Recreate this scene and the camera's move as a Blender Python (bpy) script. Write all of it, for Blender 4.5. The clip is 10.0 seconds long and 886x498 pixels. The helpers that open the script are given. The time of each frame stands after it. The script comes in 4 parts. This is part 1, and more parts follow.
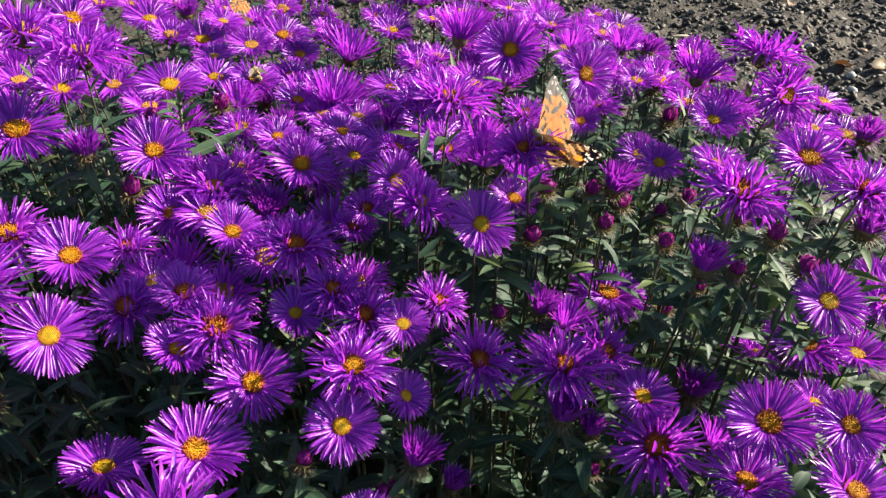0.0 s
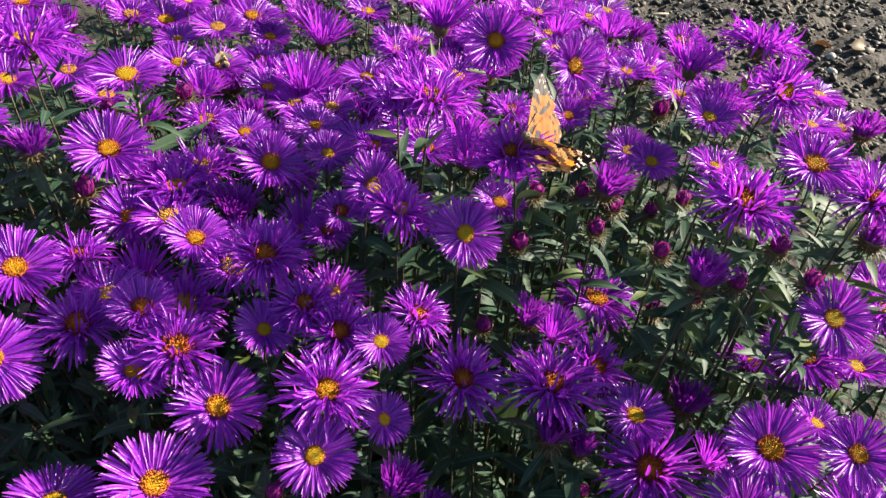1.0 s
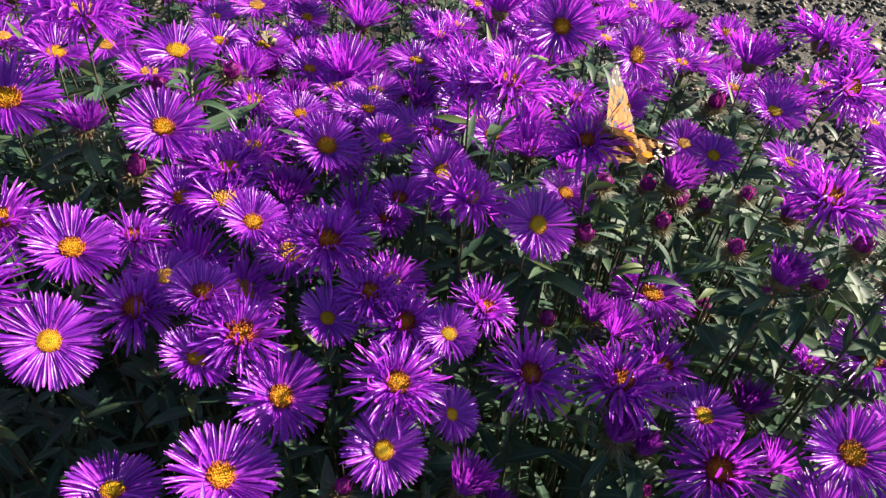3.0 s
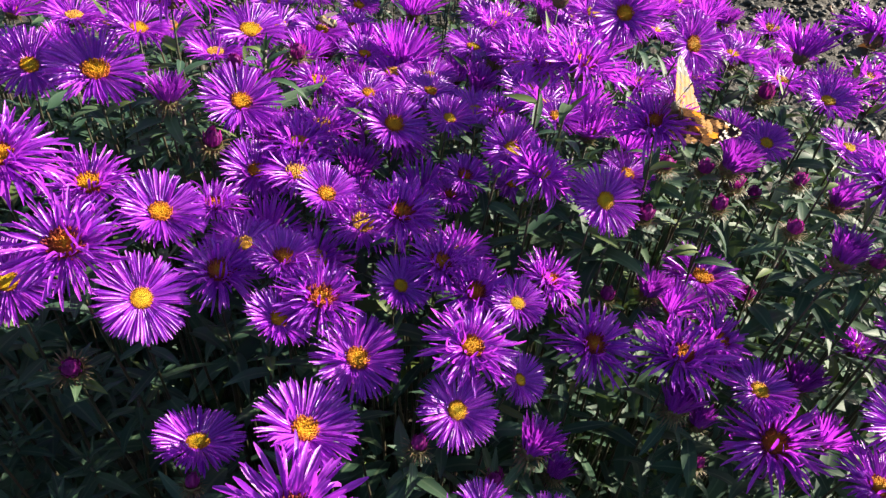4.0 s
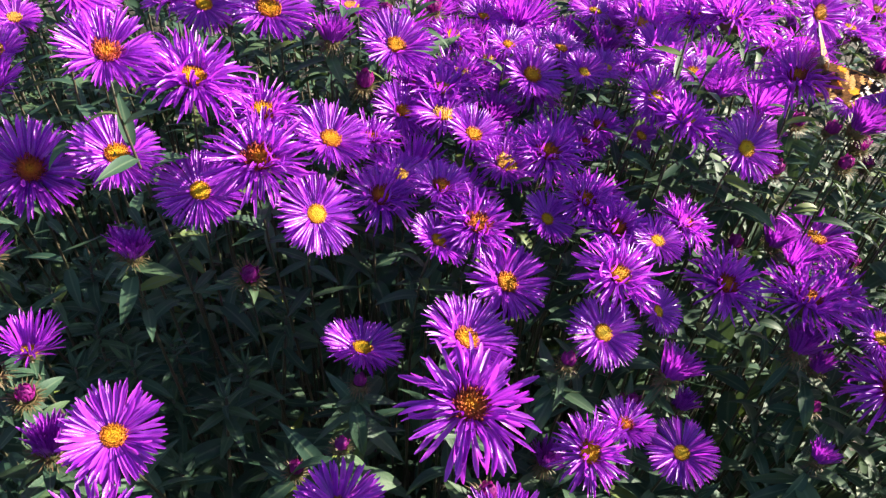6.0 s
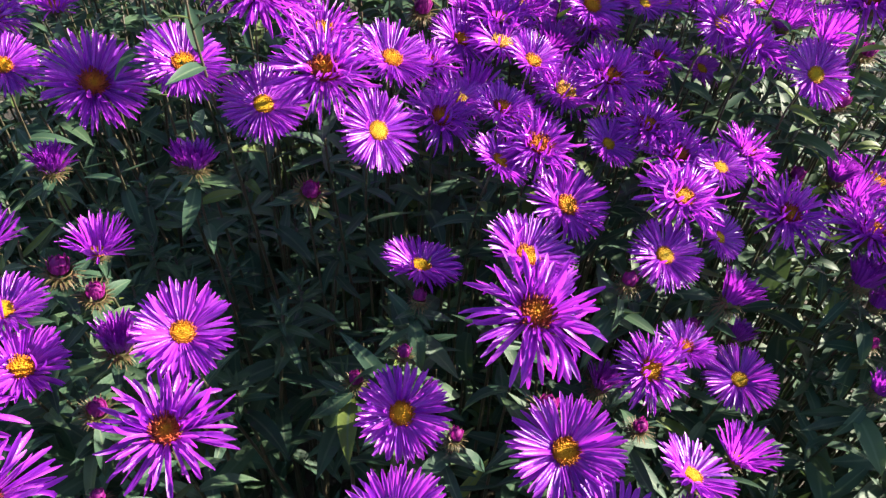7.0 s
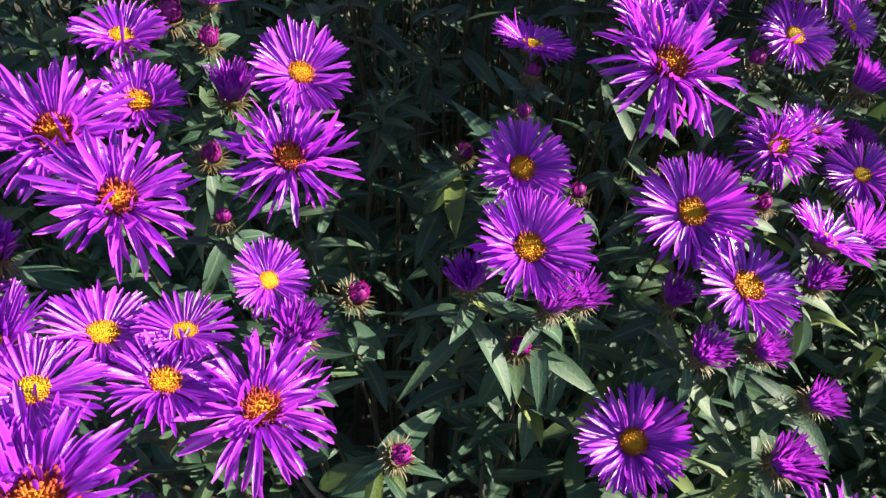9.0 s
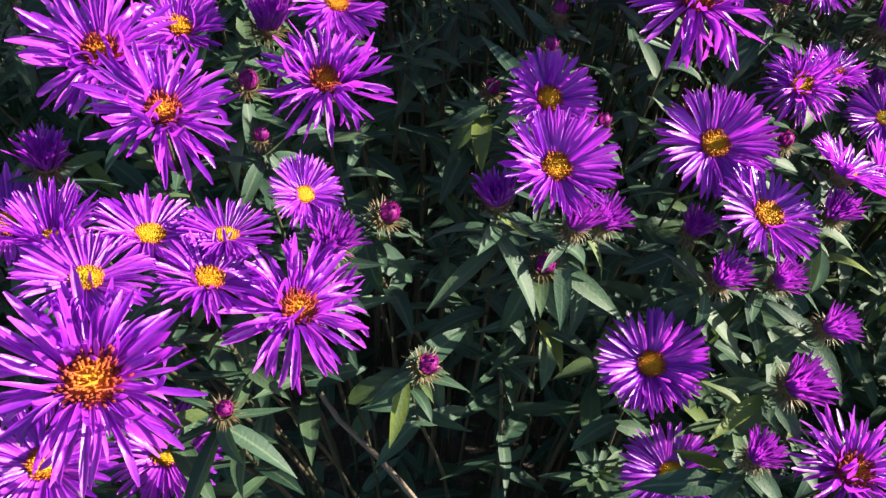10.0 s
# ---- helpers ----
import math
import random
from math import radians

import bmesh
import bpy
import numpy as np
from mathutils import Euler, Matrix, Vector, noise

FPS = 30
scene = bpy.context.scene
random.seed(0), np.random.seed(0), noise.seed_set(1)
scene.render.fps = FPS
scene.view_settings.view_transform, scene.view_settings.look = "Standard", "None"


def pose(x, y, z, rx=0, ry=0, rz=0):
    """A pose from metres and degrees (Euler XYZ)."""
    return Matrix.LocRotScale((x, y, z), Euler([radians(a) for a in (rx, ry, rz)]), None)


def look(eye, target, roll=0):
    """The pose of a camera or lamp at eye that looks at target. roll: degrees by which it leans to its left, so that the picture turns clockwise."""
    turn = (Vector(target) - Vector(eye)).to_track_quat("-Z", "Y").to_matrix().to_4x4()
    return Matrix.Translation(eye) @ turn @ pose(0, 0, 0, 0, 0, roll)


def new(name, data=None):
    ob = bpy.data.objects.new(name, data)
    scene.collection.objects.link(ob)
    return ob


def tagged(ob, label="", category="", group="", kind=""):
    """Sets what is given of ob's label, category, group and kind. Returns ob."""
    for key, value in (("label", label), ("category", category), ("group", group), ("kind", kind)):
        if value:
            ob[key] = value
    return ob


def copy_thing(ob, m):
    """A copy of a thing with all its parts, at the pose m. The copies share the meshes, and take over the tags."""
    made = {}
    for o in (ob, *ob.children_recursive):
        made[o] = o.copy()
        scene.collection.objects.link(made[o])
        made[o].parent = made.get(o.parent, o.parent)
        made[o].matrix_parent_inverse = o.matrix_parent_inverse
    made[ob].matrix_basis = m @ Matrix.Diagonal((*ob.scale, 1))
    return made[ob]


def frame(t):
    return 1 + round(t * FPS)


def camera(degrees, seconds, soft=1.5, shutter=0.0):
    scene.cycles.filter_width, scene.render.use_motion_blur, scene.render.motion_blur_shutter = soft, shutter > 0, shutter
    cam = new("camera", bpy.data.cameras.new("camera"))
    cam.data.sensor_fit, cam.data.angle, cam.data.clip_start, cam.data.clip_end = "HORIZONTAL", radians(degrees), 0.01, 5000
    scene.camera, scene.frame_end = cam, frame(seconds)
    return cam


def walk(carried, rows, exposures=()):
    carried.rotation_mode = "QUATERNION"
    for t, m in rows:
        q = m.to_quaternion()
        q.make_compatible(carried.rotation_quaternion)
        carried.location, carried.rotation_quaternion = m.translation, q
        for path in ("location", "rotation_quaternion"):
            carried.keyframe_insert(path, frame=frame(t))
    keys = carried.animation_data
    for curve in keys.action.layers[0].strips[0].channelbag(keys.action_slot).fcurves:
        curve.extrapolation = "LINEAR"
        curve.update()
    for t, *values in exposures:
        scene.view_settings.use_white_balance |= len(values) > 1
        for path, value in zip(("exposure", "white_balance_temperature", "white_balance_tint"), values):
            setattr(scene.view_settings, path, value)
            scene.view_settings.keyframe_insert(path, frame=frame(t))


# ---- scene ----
cam = camera(61.2, 10.0, 1.4)
METRES, EYE, TILT, LEAN, TURN = 0.31, 0.67, -36.0, 0.0, 0.0
ROWS = [
    (0.0, 0.0, 0.0, 0.0, 0.0, 0.0, -0.0),
    (0.5, 0.0072, 0.0711, 0.033, -1.03, -1.13, -0.03),
    (1.0, -0.0078, 0.0868, 0.0545, -1.86, -1.98, -0.12),
    (1.5, -0.0379, 0.1023, 0.0621, -2.36, -2.48, -0.33),
    (2.0, -0.0559, 0.1209, 0.0726, -2.56, -2.69, -0.65),
    (3.5, -0.1572, 0.1147, 0.0349, -1.89, -2.79, -2.28),
    (4.0, -0.2025, 0.0831, 0.01, -1.34, -2.81, -2.96),
    (4.5, -0.2455, 0.0609, -0.0065, -0.7, -2.79, -3.65),
    (5.0, -0.2818, 0.0391, -0.0233, -0.07, -2.82, -4.38),
    (5.5, -0.3315, 0.0126, -0.0547, 0.65, -3.04, -5.14),
    (7.0, -0.4136, -0.0089, -0.1843, 3.35, -5.48, -7.14),
    (7.5, -0.4461, -0.009, -0.2508, 3.99, -6.66, -7.64),
    (8.0, -0.4822, -0.0125, -0.3202, 4.69, -8.01, -8.08),
    (8.5, -0.4955, -0.0099, -0.3747, 5.29, -9.39, -8.46),
    (9.0, -0.4928, -0.013, -0.4245, 5.89, -10.66, -8.82),
    (9.5, -0.4856, -0.0369, -0.4503, 6.54, -11.67, -9.19),
    (10.0, -0.4933, -0.0555, -0.4847, 7.26, -12.42, -9.69),
]
walk(cam, [(t, pose(0, 0, EYE, TILT, LEAN, TURN) @ pose(METRES * x, METRES * y, METRES * z, 90 + pitch, roll, yaw)) for t, x, y, z, yaw, pitch, roll in ROWS], [(0.0, 1.62), (4.5, 1.85), (7.5, 2.22), (10.0, 2.03)])

# ---- light ----
SUN_AZ, SUN_EL = 18.0, 26.0      # degrees: azimuth from +x towards +y, height over the horizon
world = bpy.data.worlds.new("world")
scene.world = world
world.use_nodes = True
wt = world.node_tree
sky = wt.nodes.new("ShaderNodeTexSky")
sky.sky_type = "NISHITA"
sky.sun_disc = False
sky.sun_elevation = radians(SUN_EL)
sky.sun_rotation = radians(90 - SUN_AZ)
wt.links.new(sky.outputs[0], wt.nodes["Background"].inputs[0])
wt.nodes["Background"].inputs[1].default_value = 0.062
sun = new("sun", bpy.data.lights.new("sun", "SUN"))
sun.data.energy = 5.0
sun.data.angle = radians(0.5)
sun.data.color = (1.0, 0.89, 0.74)
ca, ce = radians(SUN_AZ), radians(SUN_EL)
sun.matrix_world = look((4 * math.cos(ce) * math.cos(ca), 4 * math.cos(ce) * math.sin(ca), 4 * math.sin(ce)), (0, 0, 0))

# ---- materials ----
def shader(name):
    m = bpy.data.materials.new(name)
    m.use_nodes = True
    t = m.node_tree
    return m, t, t.nodes["Principled BSDF"], t.nodes["Material Output"]


def node(t, kind, **values):
    n = t.nodes.new(kind)
    for key, value in values.items():
        n.inputs[key].default_value = value
    return n


def ramp(t, fac, stops):
    r = t.nodes.new("ShaderNodeValToRGB")
    r.color_ramp.elements[0].position, r.color_ramp.elements[0].color = stops[0][0], (*stops[0][1], 1)
    r.color_ramp.elements[1].position, r.color_ramp.elements[1].color = stops[-1][0], (*stops[-1][1], 1)
    for pos, col in stops[1:-1]:
        r.color_ramp.elements.new(pos).color = (*col, 1)
    t.links.new(fac, r.inputs[0])
    return r.outputs[0]


def mixed(t, fac, a, b, blend="MIX"):
    n = t.nodes.new("ShaderNodeMix")
    n.data_type, n.blend_type = "RGBA", blend
    for socket, value in ((n.inputs[0], fac), (n.inputs[6], a), (n.inputs[7], b)):
        if isinstance(value, bpy.types.NodeSocket):
            t.links.new(value, socket)
        else:
            socket.default_value = value if isinstance(value, float) else (*value, 1)
    return n.outputs[2]


def noise_of(t, scale, detail=3.0, coords="Object", stretch=None):
    tc = t.nodes.new("ShaderNodeTexCoord")
    n = node(t, "ShaderNodeTexNoise", Scale=scale, Detail=detail)
    vec = tc.outputs[coords]
    if stretch:
        mp = t.nodes.new("ShaderNodeMapping")
        mp.inputs["Scale"].default_value = stretch
        t.links.new(vec, mp.inputs[0])
        vec = mp.outputs[0]
    t.links.new(vec, n.inputs["Vector"])
    return n.outputs["Fac"]


def bump(t, bsdf, height, strength, distance=0.001):
    b = node(t, "ShaderNodeBump", Strength=strength, Distance=distance)
    t.links.new(height, b.inputs["Height"])
    t.links.new(b.outputs[0], bsdf.inputs["Normal"])


def see_through(t, bsdf, out, colour, share):
    """Thin tissue: part of the light goes through it."""
    tr = t.nodes.new("ShaderNodeBsdfTranslucent")
    mx = t.nodes.new("ShaderNodeMixShader")
    mx.inputs[0].default_value = share
    t.links.new(colour, tr.inputs[0])
    t.links.new(bsdf.outputs[0], mx.inputs[1])
    t.links.new(tr.outputs[0], mx.inputs[2])
    t.links.new(mx.outputs[0], out.inputs[0])


def rib_of(t):
    """1 along the middle of a blade, 0 at its two edges."""
    a = t.nodes.new("ShaderNodeAttribute")
    a.attribute_name = "rib"
    return a.outputs["Fac"]


def petal_material(name, low, high, islands, glow=(0.74, 0.045, 0.78), share=0.46, rough=0.36, gloss=0.75):
    m, t, b, o = shader(name)
    if islands:
        rnd = t.nodes.new("ShaderNodeNewGeometry").outputs["Random Per Island"]
        streak = noise_of(t, 900.0, 2.0)
    else:
        rnd = t.nodes.new("ShaderNodeObjectInfo").outputs["Random"]
        streak = noise_of(t, 1.0, 2.0, "Object", (3.0, 75.0, 75.0))
    col = mixed(t, rnd, low, high)
    col = mixed(t, 0.55, col, ramp(t, streak, [(0.38, (0.46, 0.40, 0.58)), (0.62, (1.0, 1.0, 1.0))]), "MULTIPLY")
    # darker midvein; the paler margins also paint in the lit rims between petals
    col = mixed(t, 0.8, col, ramp(t, rib_of(t), [(0.10, (1.0, 1.0, 1.0)), (0.85, (0.56, 0.46, 0.70))]), "MULTIPLY")
    t.links.new(col, b.inputs["Base Color"])
    b.inputs["Roughness"].default_value = rough
    b.inputs["Specular IOR Level"].default_value = gloss
    bump(t, b, streak, 0.4, 0.0004)
    see_through(t, b, o, mixed(t, 0.35, col, glow), share)
    return m


PURPLE = ((0.28, 0.012, 0.57), (0.69, 0.095, 0.86))
petal_mat = petal_material("petal", *PURPLE, False)
rays_mat = petal_material("ray_petals", *PURPLE, True)
tuft_mat = petal_material("tuft_petals", (0.24, 0.014, 0.40), (0.46, 0.040, 0.60), True, (0.60, 0.05, 0.66), 0.36)
young_mat = petal_material("young_petals", (0.15, 0.008, 0.13), (0.33, 0.018, 0.25), True, (0.60, 0.03, 0.36), 0.35, 0.6, 0.3)


def disc_material(name, centre, middle, rim):
    m, t, b, o = shader(name)
    tc = t.nodes.new("ShaderNodeTexCoord")
    ln = t.nodes.new("ShaderNodeVectorMath")
    ln.operation = "LENGTH"
    mp = t.nodes.new("ShaderNodeMapping")
    mp.inputs["Scale"].default_value = (1.0, 1.0, 0.0)
    t.links.new(tc.outputs["Object"], mp.inputs[0])
    t.links.new(mp.outputs[0], ln.inputs[0])
    col = ramp(t, ln.outputs["Value"], [(0.0, centre), (0.45, middle), (0.88, rim)])
    rnd = t.nodes.new("ShaderNodeNewGeometry").outputs["Random Per Island"]
    col = mixed(t, 0.7, col, ramp(t, rnd, [(0.0, (0.28, 0.18, 0.14)), (0.6, (1.0, 1.0, 1.0))]), "MULTIPLY")
    t.links.new(col, b.inputs["Base Color"])
    b.inputs["Roughness"].default_value = 0.65
    b.inputs["Specular IOR Level"].default_value = 0.2
    return m


disc_mats = [
    disc_material("fresh_disc", (0.36, 0.27, 0.015), (0.52, 0.34, 0.010), (0.44, 0.17, 0.012)),
    disc_material("golden_disc", (0.42, 0.22, 0.008), (0.56, 0.28, 0.008), (0.38, 0.10, 0.015)),
    disc_material("aged_disc", (0.55, 0.28, 0.012), (0.46, 0.12, 0.018), (0.26, 0.030, 0.035)),
]


def leaf_material(name, islands):
    m, t, b, o = shader(name)
    rnd = t.nodes.new("ShaderNodeNewGeometry").outputs["Random Per Island"] if islands else t.nodes.new("ShaderNodeObjectInfo").outputs["Random"]
    col = ramp(t, rnd, [(0.0, (0.022, 0.055, 0.036)), (0.6, (0.038, 0.080, 0.049)), (0.93, (0.062, 0.106, 0.052)), (1.0, (0.12, 0.16, 0.030))])
    col = mixed(t, 0.5, col, ramp(t, noise_of(t, 6.0, 4.0), [(0.3, (0.6, 0.66, 0.6)), (0.7, (1.0, 1.0, 1.0))]), "MULTIPLY")
    col = mixed(t, ramp(t, rib_of(t), [(0.80, (0.0, 0.0, 0.0)), (0.97, (0.8, 0.8, 0.8))]), col, (0.085, 0.130, 0.075))
    t.links.new(col, b.inputs["Base Color"])
    b.inputs["Roughness"].default_value = 0.56
    b.inputs["Specular IOR Level"].default_value = 0.25
    bump(t, b, noise_of(t, 30.0, 2.0), 0.3, 0.0006)
    see_through(t, b, o, mixed(t, 0.5, col, (0.11, 0.17, 0.03)), 0.16)
    return m


leaf_mat = leaf_material("leaf", False)
leaves_mat = leaf_material("leaves", True)


def plain_material(name, low, high, scale, rough=0.6, share=0.0, relief=0.3):
    m, t, b, o = shader(name)
    n = noise_of(t, scale, 4.0)
    col = ramp(t, n, [(0.32, low), (0.68, high)])
    t.links.new(col, b.inputs["Base Color"])
    b.inputs["Roughness"].default_value = rough
    if relief:
        bump(t, b, n, relief, 0.0008)
    if share:
        see_through(t, b, o, col, share)
    return m


stem_mat = plain_material("stem", (0.026, 0.034, 0.016), (0.060, 0.042, 0.026), 90.0, 0.55)
woody_mat = plain_material("woody_stem", (0.10, 0.07, 0.05), (0.17, 0.13, 0.09), 140.0, 0.75)
bract_mat = plain_material("bract", (0.065, 0.095, 0.030), (0.18, 0.10, 0.055), 3.0, 0.55, 0.35, 0.0)

# ---- building blocks ----
def grid_faces(rings, across, first=0, closed=False):
    faces = []
    wide = across if closed else across - 1
    for i in range(rings - 1):
        for j in range(wide):
            k = (j + 1) % across
            faces.append((first + i * across + j, first + i * across + k, first + (i + 1) * across + k, first + (i + 1) * across + j))
    return faces


def mesh_of(name, verts, faces, material, smooth=True, blades=False):
    """A mesh; one that is made of blades alone knows the ribs of its blades."""
    me = bpy.data.meshes.new(name)
    me.from_pydata([tuple(map(float, v)) for v in verts], [], faces)
    me.materials.append(material)
    if smooth:
        me.polygons.foreach_set("use_smooth", [True] * len(me.polygons))
    if blades:
        me.attributes.new("rib", "FLOAT", "POINT").data.foreach_set("value", [0.0, 1.0, 0.0] * (len(verts) // 3))
    me.update()
    return me


def child(name, data, parent, m=None, label=""):
    ob = new(name, data)
    ob.parent = parent
    if m is not None:
        ob.matrix_basis = m
    return tagged(ob, label)


def blade(length, width, lift, bend, twist=0.0, side=0.0, keel=0.18, stations=7, shape="petal", wave=0.0):
    """A strip of three points across that starts at the origin and runs along +x, rising by lift degrees, bending by bend."""
    verts = []
    x = z = y = 0.0
    step = length / (stations - 1)
    for i in range(stations):
        s = i / (stations - 1)
        if shape == "petal":
            w = width * (0.60 + 0.62 * s - 0.24 * s * s) * (1.0 if s < 0.80 else max(0.14, 1 - 3.8 * (s - 0.80)))
        elif shape == "leaf":
            w = width * max(0.02, math.sin(math.pi * (0.10 + 0.9 * s) ** 0.8)) if s < 1 else 0.0
        else:
            w = width * (1 - s) ** 0.8
        a = radians(lift + bend * s + wave * math.sin(5.5 * s))
        tw = radians(twist * s)
        nx, nz = -math.sin(a), math.cos(a)
        for e in (-0.5, 0.0, 0.5):
            off = e * w
            up = (abs(e) * 2) * keel * w
            oy, on = off * math.cos(tw) - up * math.sin(tw), off * math.sin(tw) + up * math.cos(tw)
            verts.append((x + nx * on, y + oy, z + nz * on))
        if i < stations - 1:
            am = radians(lift + bend * (s + 0.5 / (stations - 1)) + wave * math.sin(5.5 * (s + 0.5 / (stations - 1))))
            b = radians(side * s)
            x += step * math.cos(am) * math.cos(b)
            y += step * math.sin(b)
            z += step * math.sin(am)
    return np.array(verts), grid_faces(stations, 3)


def spun(verts, turn, radius, height=0.0):
    c, s = math.cos(turn), math.sin(turn)
    v = verts + np.array((radius, 0.0, height))
    return np.column_stack((v[:, 0] * c - v[:, 1] * s, v[:, 0] * s + v[:, 1] * c, v[:, 2]))


def gathered(pieces):
    verts, faces, n = [], [], 0
    for v, f in pieces:
        verts.append(v)
        faces.extend(tuple(i + n for i in face) for face in f)
        n += len(v)
    return np.concatenate(verts), faces


def tube(points, radii, sides=6):
    verts = []
    for i, p in enumerate(points):
        a = points[max(i - 1, 0)]
        b = points[min(i + 1, len(points) - 1)]
        d = (Vector(b) - Vector(a)).normalized()
        q = d.to_track_quat("Z", "Y")
        for k in range(sides):
            w = 2 * math.pi * k / sides
            verts.append(Vector(p) + q @ Vector((math.cos(w) * radii[i], math.sin(w) * radii[i], 0)))
    faces = grid_faces(len(points), sides, closed=True)
    faces.append(tuple(range(sides - 1, -1, -1)))
    faces.append(tuple(range((len(points) - 1) * sides, len(points) * sides)))
    return np.array([tuple(v) for v in verts]), faces


def dome(radius, height, around=14, rings=5, under=0.0):
    verts, faces = [], []
    for i in range(rings):
        a = 0.5 * math.pi * i / rings
        for k in range(around):
            w = 2 * math.pi * k / around
            verts.append((radius * math.cos(a) * math.cos(w), radius * math.cos(a) * math.sin(w), height * math.sin(a) + under))
    faces = grid_faces(rings, around, closed=True)
    top = len(verts)
    verts.append((0, 0, height + under))
    faces += [((rings - 1) * around + k, (rings - 1) * around + (k + 1) % around, top) for k in range(around)]
    return np.array(verts), faces


def orb(radius, squash=(1, 1, 1), around=10, rings=7):
    verts = []
    for i in range(rings):
        a = math.pi * (i + 0.5) / rings - math.pi / 2
        for k in range(around):
            w = 2 * math.pi * k / around
            verts.append((radius * squash[0] * math.cos(a) * math.cos(w), radius * squash[1] * math.cos(a) * math.sin(w), radius * squash[2] * math.sin(a)))
    faces = grid_faces(rings, around, closed=True)
    faces.append(tuple(range(around - 1, -1, -1)))
    faces.append(tuple(range((rings - 1) * around, rings * around)))
    return np.array(verts), faces


# discs of tiny florets, of radius 1, shared by the heads
def floret(x, y, z, r, h, lean):
    v = []
    for k in range(5):
        w = 2 * math.pi * k / 5
        v.append((x + r * math.cos(w), y + r * math.sin(w), z))
    for k in range(5):
        w = 2 * math.pi * k / 5
        v.append((x * (1 + lean) + 1.15 * r * math.cos(w), y * (1 + lean) + 1.15 * r * math.sin(w), z + h))
    f = grid_faces(2, 5, closed=True)
    v.append((x * (1 + lean), y * (1 + lean), z + h * 0.8))
    f += [(5 + k, 5 + (k + 1) % 5, 10) for k in range(5)]
    return np.array(v), f


def disc_mesh(rng, stage):
    pieces = [dome(0.94, 0.20, 16, 4)]
    count = (140, 150, 150)[stage]
    for i in range(count):
        s = math.sqrt((i + 0.5) / count)
        w = i * 2.39996
        r = s * 0.97
        rough = (0.03, 0.06, 0.13)[stage]
        h = (0.05 + 0.16 * s ** 3, 0.08 + 0.26 * s ** 2, 0.14 + 0.28 * s)[stage] * rng.uniform(0.6, 1.3)
        pieces.append(floret(r * math.cos(w) + rng.uniform(-rough, rough), r * math.sin(w) + rng.uniform(-rough, rough),
                             0.30 * math.sqrt(max(0.0, 1 - s * s)) - 0.03, 0.044 * rng.uniform(0.8, 1.2), h, (0.03, 0.10, 0.22)[stage] * rng.uniform(0.2, 1.4)))
    return mesh_of("disc", *gathered(pieces), disc_mats[stage])


rng = random.Random(11)
DISCS = [[disc_mesh(rng, stage) for _ in range(3)] for stage in range(3)]


# cups of green bracts under the heads, of radius 1
def cup_mesh(rng, spread, count, long=1.0):
    rings = []
    for r, z in ((0.20, -0.95), (0.55, -0.80), (0.86, -0.45), (0.95, -0.10), (0.9, 0.0)):
        rings.append([(r * math.cos(2 * math.pi * k / 12), r * math.sin(2 * math.pi * k / 12), z) for k in range(12)])
    pieces = [(np.array([p for ring in rings for p in ring]), grid_faces(5, 12, closed=True))]
    for i in range(count):
        row = i % 3
        v, f = blade(long * rng.uniform(0.70, 1.15), 0.20, 62 - spread * (0.6 + 0.4 * row) + rng.uniform(-14, 14), -spread * rng.uniform(0.5, 1.4), 0, rng.uniform(-20, 20), 0.1, 5, "spike")
        pieces.append((spun(v, 2 * math.pi * i / count + rng.uniform(-0.1, 0.1), 0.82 - 0.16 * row, -0.25 - 0.26 * row), f))
    return mesh_of("bract_cup", *gathered(pieces), bract_mat)


CUPS = [cup_mesh(rng, 34, 27) for _ in range(4)]
BUD_CUPS = [cup_mesh(rng, sp, 57, 1.25) for sp in (36, 44, 52, 60)]

# single petals of length 1, for the heads whose petals stand free
PETALS = {}
for bend in (-110, -75, -45, -22, -6, 12, 35, 65):
    PETALS[bend] = [mesh_of("petal", *blade(1.0, 0.128, 0, bend, tw, sd, kl, 8, "petal", wv), petal_mat, blades=True)
                    for tw, sd, kl, wv in ((0, 0, 0.45, 0), (10, -8, 0.32, 6), (-10, 6, 0.55, -6), (16, 5, 0.25, -9), (25, 12, 0.15, 14), (-25, -12, 0.5, -14), (70, -26, 0.30, 22), (-65, 24, 0.45, -20))]

# leaves of length 1
LEAF_SHAPES = [blade(1.0, w, 0, bd, tw, sd, 0.16, 8, "leaf") for w, bd, tw, sd in ((0.25, -30, 0, 0), (0.28, -50, 10, 8), (0.21, -15, -12, -8), (0.30, -70, 5, 5), (0.19, 10, 0, 10), (0.26, -40, -20, -12))]
LEAVES = [mesh_of("leaf", *shape, leaf_mat, blades=True) for shape in LEAF_SHAPES]


